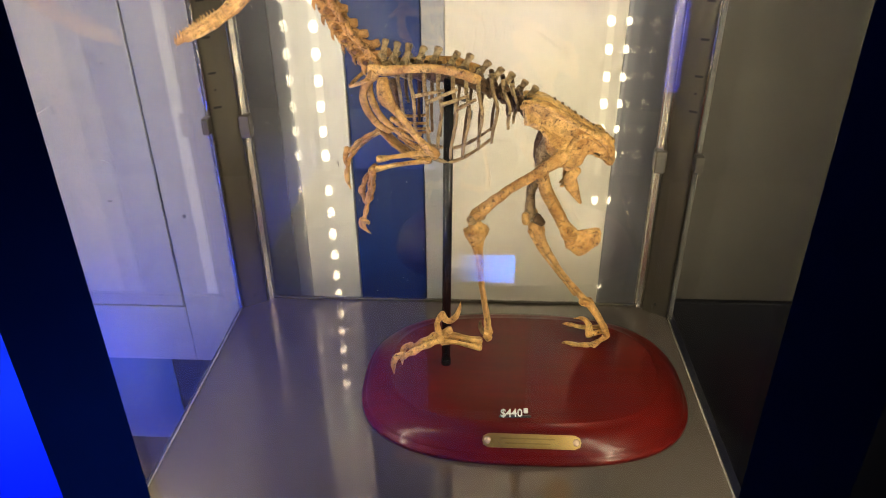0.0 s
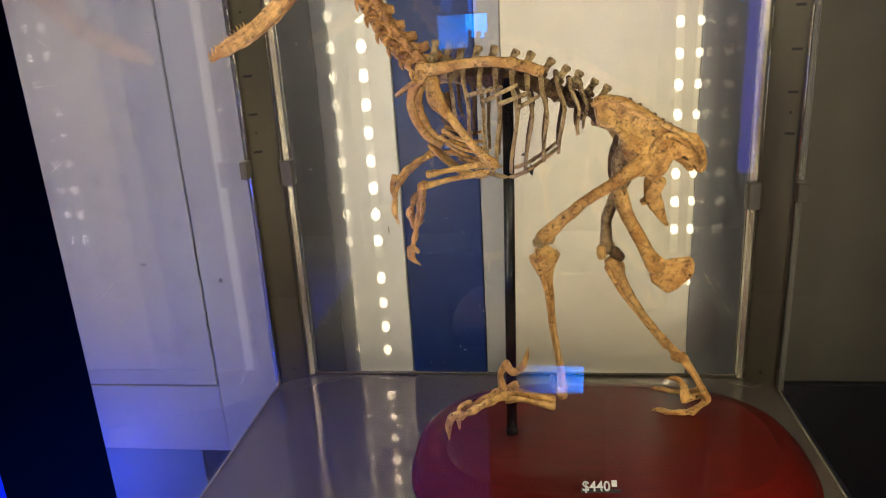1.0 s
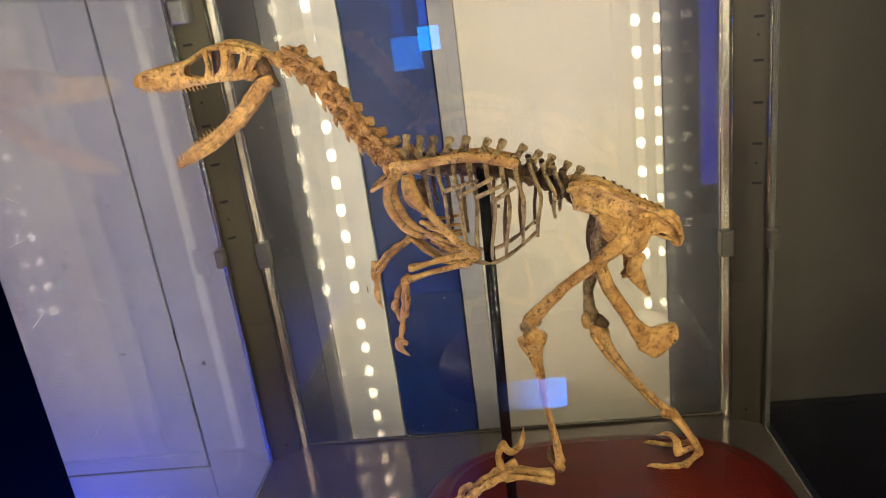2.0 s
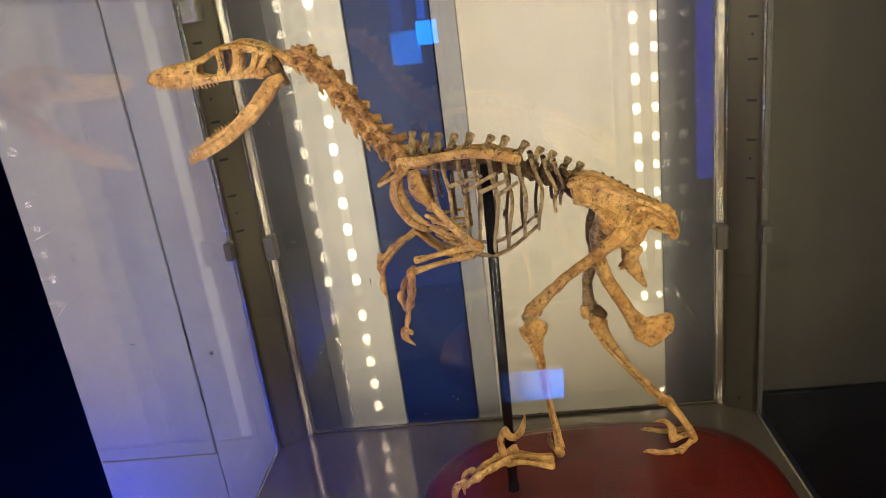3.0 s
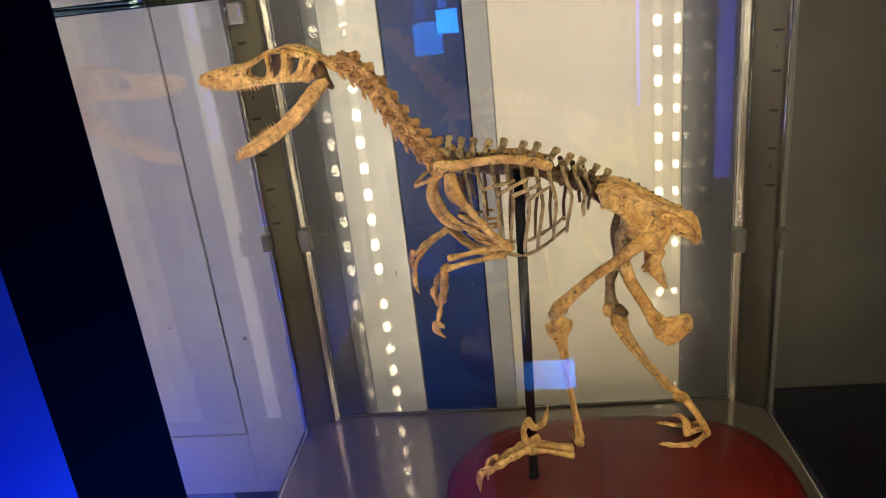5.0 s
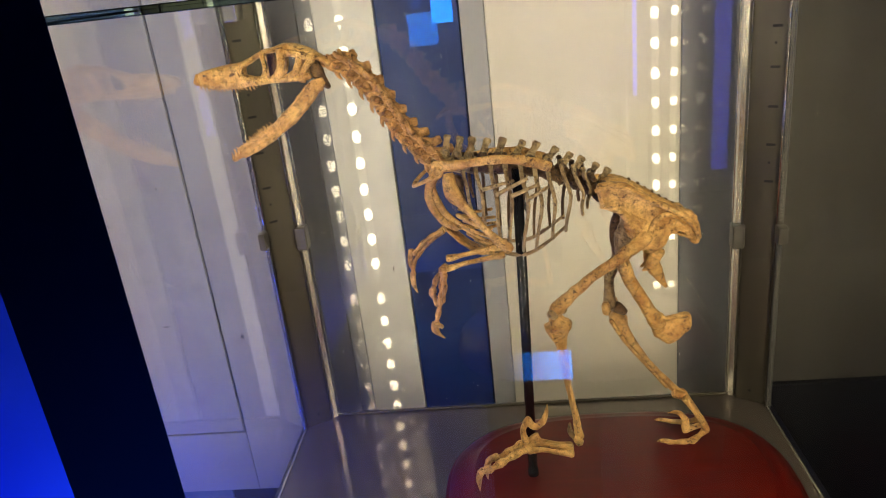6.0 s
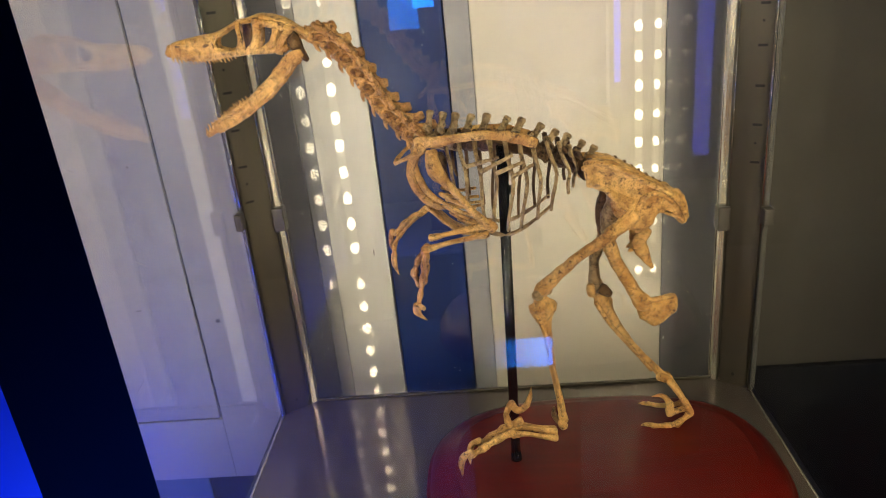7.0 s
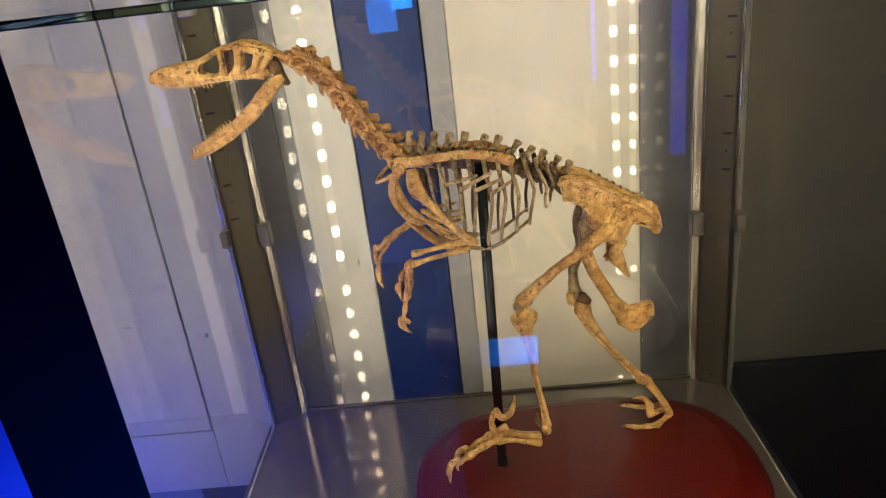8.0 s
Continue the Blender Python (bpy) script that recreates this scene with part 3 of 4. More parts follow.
plaque = part("plaque", bm, BRASS, base, "small worn brass plaque with rounded ends")
for x in (-0.0575, 0.0575):
    bm = bmesh.new()
    bmesh.ops.create_uvsphere(bm, u_segments=12, v_segments=8, radius=0.0048)
    for v in bm.verts:
        v.co.z *= 0.45
    bm.transform(slope @ Matrix.Translation((x, 0, 0.0017)))
    part("screw_head", bm, PEARL, plaque, smooth=True)
for x0, x1, y in ((-0.040, 0.030, 0.003), (-0.034, 0.024, -0.003)):
    bm = block((x0, y - 0.0008, 0.0016), (x1, y + 0.0008, 0.0019))
    bm.transform(slope)
    part("engraving", bm, material("engraved_line", (0.42, 0.30, 0.11), 0.4, 1.0, bump=0), plaque)

# ---- price tag on the base ----
tag = thing("price_tag", "small price tag of pale numerals on a dark holder", "price tag")
tilt = pose(0.1185, 0.741, ZT, 62, 0, 3)
bm = block((-0.021, 0.0, -0.003), (0.021, 0.003, 0.0), 0.0005)
bm.transform(tilt)
part("holder", bm, TAG_DARK, tag)


def numerals(text, x, y, size):
    cu = bpy.data.curves.new("numerals", "FONT")
    cu.body, cu.size, cu.extrude, cu.resolution_u = text, size, 0.0012, 3
    cu.offset = size * 0.012
    tmp = bpy.data.objects.new("numerals", cu)
    me = bpy.data.meshes.new_from_object(tmp)
    bpy.data.objects.remove(tmp)
    me.transform(tilt @ Matrix.Translation((x, y, 0.0)))
    me.materials.append(TAG_METAL)
    ob = new("numerals", me)
    ob.parent = tag


numerals("$440", -0.020, 0.002, 0.0146)
bm = block((0.0112, 0.0065, -0.001), (0.0168, 0.0130, 0.001), 0.0004)
bm.transform(tilt)
part("cents_block", bm, TAG_METAL, tag)

# ---- support rod ----
rod = thing("support_rod", "glossy black steel rod standing on the base", "support rod")
bm = bmesh.new()
bmesh.ops.create_cone(bm, segments=24, radius1=0.0063, radius2=0.0060, depth=0.425, cap_ends=True)
bm.transform(Matrix.Translation((0.0235, 0.853, ZT + 0.2125)) @ Matrix.Rotation(math.radians(0.9), 4, "Y"))
part("rod", bm, BLACK_GLOSS, rod, smooth=True)
bm = bmesh.new()
bmesh.ops.create_cone(bm, segments=24, radius1=0.0074, radius2=0.0066, depth=0.010, cap_ends=True)
bm.transform(Matrix.Translation((0.0205, 0.853, ZT + 0.005)))
part("collar", bm, BLACK_GLOSS, rod, smooth=True)

# ---- skeleton of a small two-legged dinosaur ----
dino = thing("dinosaur_skeleton", "tan replica skeleton of a striding raptor, jaws open", "skeleton")
dino.location = (0, 0, 0)
YN, YS = 0.888, 0.885          # mid-planes of neck and skull
YM = 0.872                     # mid-plane of the trunk


# skull: deep snout plates of both cheeks, then bars round the openings
SNOUT = ((-0.3300, 1.4745), (-0.3250, 1.4825), (-0.3150, 1.4850), (-0.2980, 1.4862), (-0.2800, 1.4872), (-0.2715, 1.4865), (-0.2745, 1.4790), (-0.2720, 1.4735),
         (-0.2620, 1.4705), (-0.2540, 1.4680), (-0.2640, 1.4630), (-0.2900, 1.4615), (-0.3160, 1.4640), (-0.3275, 1.4675))


def cheek(s):
    return lambda x: YS + s * min(0.012, max(0.003, 0.003 + (x + 0.330) * 0.13))


bm = bmesh.new()
for s in (-1, 0.55):
    plate(bm, SNOUT, cheek(s), 0.0030, edge=0.0016, dome=0.0042)
    limb(bm, [(x, YS + s * o, z) for x, z, o in ((-0.3200, 1.4805, 0.007), (-0.3000, 1.4800, 0.0085), (-0.2840, 1.4840, 0.010), (-0.2720, 1.4860, 0.011))], (0.0014, 0.0018, 0.0016, 0.0022), seg=6, steps=3, rough=0.3)
    limb(bm, [(x, YS + s * o, z) for x, z, o in ((-0.3240, 1.4690, 0.006), (-0.3000, 1.4680, 0.009), (-0.2780, 1.4690, 0.0115), (-0.2560, 1.4685, 0.013))], (0.0018, 0.0022, 0.0020, 0.0026), seg=6, steps=3, rough=0.3)
    for rows, radii in ((((-0.2640, 1.4665, 0.012), (-0.2430, 1.4672, 0.0135), (-0.2140, 1.4662, 0.0140), (-0.1980, 1.4680, 0.0120)), (0.0042, 0.0033, 0.0034, 0.0042)),
                        (((-0.2480, 1.4975, 0.009), (-0.2475, 1.4880, 0.0115), (-0.2470, 1.4780, 0.0125), (-0.2500, 1.4690, 0.0125)), (0.0036, 0.0023, 0.0026, 0.0040)),
                        (((-0.2265, 1.4985, 0.010), (-0.2270, 1.4880, 0.0125), (-0.2300, 1.4760, 0.0135), (-0.2365, 1.4680, 0.0135)), (0.0052, 0.0040, 0.0042, 0.0054)),
                        (((-0.2050, 1.4930, 0.011), (-0.2075, 1.4830, 0.0135), (-0.2130, 1.4735, 0.0140), (-0.2210, 1.4680, 0.0138)), (0.0044, 0.0034, 0.0034, 0.0044)),
                        (((-0.1920, 1.4860, 0.011), (-0.1990, 1.4790, 0.0130), (-0.2040, 1.4720, 0.0130), (-0.2060, 1.4640, 0.0120)), (0.0044, 0.0036, 0.0038, 0.0050)),
                        (((-0.2280, 1.4960, 0.010), (-0.2150, 1.4945, 0.0125), (-0.2030, 1.4915, 0.0125), (-0.1920, 1.4850, 0.0110)), (0.0048, 0.0040, 0.0040, 0.0044))):
        limb(bm, [(x, YS + s * o, z) for x, z, o in rows], radii, flat=0.55, seg=8)
limb(bm, [(x, YS, z) for x, z in ((-0.3260, 1.4800), (-0.3000, 1.4842), (-0.2750, 1.4868), (-0.2590, 1.4930), (-0.2470, 1.4975), (-0.2320, 1.4995), (-0.2205, 1.5010), (-0.2030, 1.4955), (-0.1890, 1.4880), (-0.1740, 1.4785))],
     (0.0030, 0.0032, 0.0034, 0.0032, 0.0034, 0.0036, 0.0046, 0.0050, 0.0044, 0.0036), flat=2.5, steps=4)
limb(bm, [(-0.3310, YS, 1.4715), (-0.3290, YS, 1.4775)], (0.0062, 0.0050), flat=1.1)
skull = part("skull", bm, BONE, dino, "long low skull with large openings", smooth=True)
bm = bmesh.new()
limb(bm, [(-0.1940, YS, 1.4815), (-0.1905, YS, 1.4700), (-0.1860, YS, 1.4590), (-0.1800, YS, 1.4520)], (0.0075, 0.0075, 0.0055, 0.0030), flat=1.6)
part("braincase", bm, BONE_DARK, skull, "dark hind bones of the skull", smooth=True)
# Dark sheet put behind the eye opening in place of its inner shade
bm = bmesh.new()
plate(bm, ((-0.2460, 1.4960), (-0.2370, 1.4970), (-0.2360, 1.4760), (-0.2400, 1.4700), (-0.2470, 1.4700)), YS + 0.004, 0.0015, steps=2, edge=0.001, dome=0.002)
part("palate", bm, BONE_DARK, skull, "dark sheet that gives the eye opening its shade", smooth=True)
# Snout openings are dark plugs on the surface, their shade in the colour
for x, z, w, h, y in ((-0.2860, 1.4775, 0.0030, 0.0020, cheek(-1)(-0.286) - 0.0033), (-0.3160, 1.4798, 0.0052, 0.0026, cheek(-1)(-0.316) - 0.0031)):
    bone("nostril", [(x - w, y, z - 0.0008), (x, y, z), (x + w, y, z + 0.0006)], (h * 0.5, h, h * 0.5), skull, BONE_DARK, flat=0.25, seg=8, steps=2)


def tooth_row(parent, p0, p1, count, sag, up):
    for s in (-1, 1):
        for k in range(count):
            f = k / (count - 1)
            p = Vector(p0).lerp(Vector(p1), f)
            p.z -= sag * math.sin(f * 3.14)
            y = YS + s * (0.0050 + 0.0065 * f)
            h = (0.0042, 0.0056, 0.0048, 0.0034)[k % 4] * up
            bone("tooth", [(p.x, y, p.z - h * 0.6), (p.x + 0.0003, y, p.z + h * 0.5), (p.x + 0.0014 * -up, y, p.z + h)], (0.0014, 0.0010, 0.0003), parent, seg=6, steps=2, rough=0.04)


tooth_row(skull, (-0.3280, YS, 1.4665), (-0.2640, YS, 1.4630), 15, 0.0020, -1)

# lower jaw: two deep rami that meet at the tip
bm = bmesh.new()
rows = ((-0.3080, 1.3780), (-0.2960, 1.3850), (-0.2820, 1.3915), (-0.2630, 1.4005), (-0.2420, 1.4135), (-0.2230, 1.4285), (-0.2070, 1.4425), (-0.1950, 1.4545), (-0.1840, 1.4605))
offs = (0.002, 0.004, 0.006, 0.008, 0.009, 0.010, 0.011, 0.012, 0.012)
for s in (-1, 0.3):
    limb(bm, [(x, YS + s * o, z) for (x, z), o in zip(rows, offs)], (0.0036, 0.0050, 0.0060, 0.0070, 0.0080, 0.0088, 0.0086, 0.0080, 0.0050), flat=0.24, steps=4, seg=12)
    for lift, r in ((0.0062, 0.0020), (0.0012, 0.0013), (-0.0058, 0.0020)):
        limb(bm, [(x - lift * 0.62, YS + s * (o + 0.0018), z + lift * 0.78) for (x, z), o in zip(rows[1:8], offs[1:8])], (r * 0.6, r, r * 1.1, r * 0.9, r, r, r * 0.7), steps=4, seg=7, rough=0.4)
jaw = part("lower_jaw", bm, BONE, dino, "gaping lower jaw", smooth=True)
tooth_row(jaw, (-0.3080, YS, 1.3835), (-0.2600, YS, 1.4125), 12, 0.0, 1)


def vertebra(name, c, up, along, size, spine, y, mat, ribs=0.0, wing=1.0):
    """Body, arch with two wings, spine, and small ribs below, all one mesh."""
    bm = bmesh.new()
    c, up, along = Vector(at_y(c, y)), Vector(up).normalized(), Vector(along).normalized()
    side = Vector((0, 1, 0))
    limb(bm, [c - along * size * 0.62, c - along * size * 0.1, c + along * size * 0.62], (size * 0.50, size * 0.36, size * 0.52), seg=8, steps=2)
    a = c + up * size * 0.62
    limb(bm, [c + up * size * 0.1, a, c + up * (size * 0.5 + spine * 0.5) + along * size * 0.15, c + up * (size * 0.5 + spine) + along * size * 0.3], (size * 0.40, size * 0.40, size * 0.30, size * 0.30), flat=0.42, seg=8, steps=2)
    for s in (-1, 1):
        limb(bm, [a, a + side * s * size * 0.55 * wing + along * size * 0.2, a + side * s * size * 0.72 * wing + along * size * 0.62 - up * size * 0.05], (size * 0.24, size * 0.20, size * 0.15), seg=6, steps=2, axis=(0, 0, 1))
        limb(bm, [a, a + side * s * size * 0.55 * wing - along * size * 0.35, a + side * s * size * 0.70 * wing - along * size * 0.66 + up * size * 0.12], (size * 0.22, size * 0.19, size * 0.15), seg=6, steps=2, axis=(0, 0, 1))
        h = c + up * size * 0.12 + side * s * size * 0.60 * wing
        loop = [h + along * (size * 0.50 * math.cos(k * 0.785) + size * 0.16 * math.sin(k * 0.785)) + up * (size * 0.40 * math.sin(k * 0.785)) + side * s * size * 0.10 * math.sin(k * 1.57) for k in range(9)]
        limb(bm, loop, [size * (0.17, 0.12, 0.15, 0.10, 0.14, 0.17, 0.11, 0.14, 0.17)[k] for k in range(9)], seg=6, steps=2, rough=0.5)
        limb(bm, [c - along * size * 0.5, h - along * size * 0.42 - up * size * 0.1], (size * 0.26, size * 0.18), seg=6, steps=2)
        limb(bm, [c + along * size * 0.5, h + along * size * 0.42 - up * size * 0.1], (size * 0.26, size * 0.18), seg=6, steps=2)
        if ribs:
            limb(bm, [h - up * size * 0.42, h - up * size * 0.62 + along * ribs * 0.5, h - up * size * 0.70 + along * ribs], (size * 0.15, size * 0.12, size * 0.05), seg=5, steps=2)
    ob = part(name, bm, mat, dino, smooth=True)
    if size > 0.012:
        for s in (-1, 1):
            h = c + up * size * 0.12
            bone("side_hollow", [h + side * s * size * 0.12, h + side * s * size * 0.22], (size * 0.42, size * 0.36), ob, BONE_BROWN, seg=8, steps=2, axis=(0, 0, 1), flat=0.85, rough=0.4)
    return ob


# neck
NECK = ((-0.1760, 0.8850, 1.4770), (-0.1630, 0.8850, 1.4730), (-0.1500, 0.8850, 1.4630), (-0.1370, 0.8850, 1.4490), (-0.1260, 0.8850, 1.4330), (-0.1160, 0.8850, 1.4160), (-0.1060, 0.8850, 1.3990), (-0.0950, 0.8850, 1.3840), (-0.0830, 0.8850, 1.3710), (-0.0720, 0.8850, 1.3590))
NSP = (0.006, 0.010, 0.010, 0.009, 0.009, 0.010, 0.011, 0.013, 0.015, 0.018)
for i, p in enumerate(NECK):
    q, r = NECK[min(i + 1, 9)], NECK[max(i - 1, 0)]
    d = Vector((q[0] - r[0], 0, q[2] - r[2])).normalized()
    up = Vector((-d.z, 0, d.x))
    up = (up + Vector((0.25, 0, 0.05))).normalized()
    vertebra("neck_vertebra", p, up, d, 0.0185 if i else 0.011, NSP[i], YN - 0.0016 * i, BONE_BROWN, ribs=0.0095, wing=0.95)

# back
TIPS = ((-0.0490, 0.8720, 1.3840), (-0.0350, 0.8720, 1.3810), (-0.0210, 0.8720, 1.3790), (-0.0040, 0.8720, 1.3760), (0.0140, 0.8720, 1.3750), (0.0360, 0.8720, 1.3700), (0.0520, 0.8720, 1.3670), (0.0730, 0.8720, 1.3590), (0.0890, 0.8720, 1.3510), (0.1020, 0.8720, 1.3450), (0.1180, 0.8720, 1.3360), (0.1310, 0.8720, 1.3290))
BODY = ((-0.0570, 0.8720, 1.3550), (-0.0440, 0.8720, 1.3510), (-0.0300, 0.8720, 1.3490), (-0.0150, 0.8720, 1.3470), (0.0010, 0.8720, 1.3460), (0.0190, 0.8720, 1.3430), (0.0360, 0.8720, 1.3400), (0.0540, 0.8720, 1.3360), (0.0710, 0.8720, 1.3290), (0.0870, 0.8720, 1.3220), (0.1040, 0.8720, 1.3140), (0.1170, 0.8720, 1.3050))
for i, (p, tip) in enumerate(zip(BODY, TIPS)):
    bm = bmesh.new()
    q, r = BODY[min(i + 1, 11)], BODY[max(i - 1, 0)]
    d = Vector((q[0] - r[0], 0, q[2] - r[2])).normalized()
    c, t = Vector(at_y(p, YM)), Vector(at_y(tip, YM))
    mid = c.lerp(t, 0.42)
    limb(bm, [c - d * 0.0085, c, c + d * 0.0085], (0.0100, 0.0078, 0.0100), seg=9, steps=2)
    limb(bm, [c, mid], (0.0075, 0.0060), flat=0.6, seg=8, steps=2)
    for s in (-1, 1):
        limb(bm, [mid, mid + Vector((0.002, s * 0.012, 0.002)), mid + Vector((0.004, s * 0.021, 0.001))], (0.004, 0.0035, 0.0028), seg=6, steps=2, axis=(0, 0, 1))
    # Shade under the spines is put into the colour of the body
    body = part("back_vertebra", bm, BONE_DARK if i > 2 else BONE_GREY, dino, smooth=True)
    bone("spine_plate", [mid, c.lerp(t, 0.62), c.lerp(t, 0.82), t], (0.0062, 0.0046, 0.0042, 0.0056), body, BONE_GREY, flat=0.45, seg=9, steps=3)

# ribs of both flanks: head at the back, bowed outward, foot at the belly
RIBS = (((-0.0340, 0.8400, 1.3560), (-0.0340, 0.8400, 1.3320), (-0.0270, 0.8400, 1.2980), 0.030), ((-0.0200, 0.8400, 1.3550), (-0.0170, 0.8400, 1.3230), (-0.0130, 0.8400, 1.2870), 0.036), ((-0.0020, 0.8400, 1.3530), (-0.0010, 0.8400, 1.3180), (0.0030, 0.8400, 1.2720), 0.041),
        ((0.0140, 0.8340, 1.3520), (0.0160, 0.8340, 1.3130), (0.0130, 0.8340, 1.2650), 0.044), ((0.0310, 0.8340, 1.3500), (0.0340, 0.8340, 1.3090), (0.0280, 0.8340, 1.2550), 0.045), ((0.0470, 0.8340, 1.3460), (0.0490, 0.8340, 1.3080), (0.0430, 0.8340, 1.2550), 0.043),
        ((0.0610, 0.8380, 1.3450), (0.0640, 0.8380, 1.3080), (0.0630, 0.8380, 1.2670), 0.039), ((0.0770, 0.8380, 1.3430), (0.0820, 0.8380, 1.3120), (0.0790, 0.8380, 1.2750), 0.033), ((0.0910, 0.8380, 1.3360), (0.0970, 0.8380, 1.3110), (0.0990, 0.8380, 1.2840), 0.024), ((0.1020, 0.8380, 1.3320), (0.1060, 0.8380, 1.3130), (0.1050, 0.8380, 1.2900), 0.018))
for top, mid, low, wide in RIBS:
    if wide > 0.032:
        low = (low[0], low[1], low[2] - 0.011)
    for s in (-1, 1):
        belly = 0.5 if wide > 0.03 else 0.85
        lift = 0 if s < 0 else 0.004
        rows = [(top[0], YM + s * 0.010, top[2] + 0.004), (top[0] * 0.6 + mid[0] * 0.4, YM + s * wide * 0.75, top[2] * 0.65 + mid[2] * 0.35),
                (mid[0] + 0.003, YM + s * wide, mid[2] + lift), (mid[0] * 0.4 + low[0] * 0.6, YM + s * wide * 0.85, mid[2] * 0.4 + low[2] * 0.6 + lift), (low[0], YM + s * wide * belly, low[2] + lift)]
        # Far ribs take the dark copy: shade inside the cage as colour
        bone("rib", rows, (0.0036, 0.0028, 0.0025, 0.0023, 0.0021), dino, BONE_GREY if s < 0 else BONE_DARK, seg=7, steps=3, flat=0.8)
for p, q in (((-0.0120, 0.8260, 1.3320), (0.0220, 0.8260, 1.3390)), ((0.0030, 0.8260, 1.3250), (0.0370, 0.8260, 1.3400)), ((0.0200, 0.8260, 1.3220), (0.0490, 0.8260, 1.3320)), ((0.0360, 0.8260, 1.3160), (0.0590, 0.8260, 1.3280))):
    for s in (-1, 1):
        bone("rib_spur", [at_y(p, YM + s * 0.047), at_y(q, YM + s * 0.046)], (0.0030, 0.0022), dino, BONE_GREY, seg=7, flat=0.6)
for s in (-1, 1):
    bone("belly_rib", [(p[0], YM + s * w, p[2]) for p, w in (((-0.0280, 0.8500, 1.2610), 0.014), ((-0.0070, 0.8500, 1.2490), 0.019), ((0.0120, 0.8500, 1.2430), 0.022), ((0.0290, 0.8500, 1.2410), 0.023), ((0.0460, 0.8500, 1.2470), 0.022), ((0.0630, 0.8500, 1.2580), 0.020), ((0.0800, 0.8500, 1.2710), 0.018))], (0.002, 0.0027, 0.0027, 0.0027, 0.0025, 0.0022, 0.002), dino, BONE_GREY, seg=7)
for p, q in (((-0.0450, 0.8320, 1.2920), (-0.0070, 0.8320, 1.2810)), ((-0.0480, 0.8320, 1.2850), (-0.0040, 0.8320, 1.2700)), ((-0.0410, 0.8320, 1.2770), (-0.0020, 0.8320, 1.2630)), ((-0.0360, 0.8320, 1.2690), (-0.0000, 0.8320, 1.2590))):
    for s in (-1, 1):
        m = Vector(at_y(p, YM + s * 0.014)).lerp(Vector(at_y(q, YM + s * 0.034)), 0.5)
        bone("breast_rib", [at_y(p, YM + s * 0.012), (m.x, m.y, m.z - 0.003), at_y(q, YM + s * 0.036)], (0.0028, 0.0022, 0.0022), dino, seg=7)
bone("breastbone", [at_y(p, YM) for p in ((-0.0610, 0.8720, 1.2750), (-0.0460, 0.8720, 1.2590), (-0.0260, 0.8720, 1.2430), (-0.0030, 0.8720, 1.2370))], (0.004, 0.0045, 0.004, 0.003), dino, flat=3.5)

# shoulder girdles
for s in (-1, 1):
    y = YM + s * 0.036
    low = 0.0 if s < 0 else 0.014
    bone("shoulder_blade", [(p[0], y + s * e, p[2] - low) for p, e in (((-0.0640, 0.8360, 1.3580), -0.006), ((-0.0460, 0.8360, 1.3585), 0.0), ((-0.0250, 0.8360, 1.3620), 0.006), ((0.0020, 0.8360, 1.3645), 0.010), ((0.0330, 0.8360, 1.3615), 0.012), ((0.0610, 0.8360, 1.3520), 0.012))],
         (0.0080, 0.0070, 0.0058, 0.0056, 0.0064, 0.0068), dino, flat=0.38)
    bone("coracoid", [at_y(p, y + s * e) for p, e in (((-0.0600, 0.8460, 1.3540), -0.004), ((-0.0720, 0.8460, 1.3380), -0.006), ((-0.0760, 0.8460, 1.3220), -0.010), ((-0.0720, 0.8460, 1.3030), -0.016), ((-0.0620, 0.8460, 1.2860), -0.022), ((-0.0490, 0.8460, 1.2750), -0.026))],
         (0.0078, 0.0058, 0.0053, 0.0052, 0.0050, 0.0040), dino, flat=0.45)
bone("wishbone", [(p[0], YM + e, p[2]) for p, e in (((-0.0690, 0.8720, 1.3470), -0.034), ((-0.0860, 0.8720, 1.3370), -0.022), ((-0.0950, 0.8720, 1.3300), 0.0), ((-0.0860, 0.8720, 1.3370), 0.022), ((-0.0690, 0.8720, 1.3470), 0.034))], (0.0030, 0.0026, 0.0026, 0.0026, 0.0030), dino)

# near arm, folded forward and down
arm = [at_y(p, y) for p, y in (((-0.0500, 0.8320, 1.3470), 0.836), ((-0.0470, 0.8320, 1.3280), 0.832), ((-0.0300, 0.8320, 1.3070), 0.829), ((-0.0100, 0.8320, 1.2790), 0.829), ((0.0110, 0.8320, 1.2570), 0.831))]
bone("upper_arm", arm, (0.0082, 0.0098, 0.0052, 0.0046, 0.0078), dino, flat=0.7)
bone("forearm_bone", [at_y(p, 0.834) for p in ((0.0020, 0.8320, 1.2590), (-0.0200, 0.8320, 1.2560), (-0.0430, 0.8320, 1.2520), (-0.0600, 0.8320, 1.2490))], (0.0052, 0.0038, 0.0036, 0.0050), dino, BONE)
bone("forearm_bone", [at_y(p, 0.830) for p in ((0.0040, 0.8320, 1.2500), (-0.0160, 0.8320, 1.2470), (-0.0410, 0.8320, 1.2430), (-0.0610, 0.8320, 1.2380))], (0.0050, 0.0034, 0.0034, 0.0050), dino, BONE)
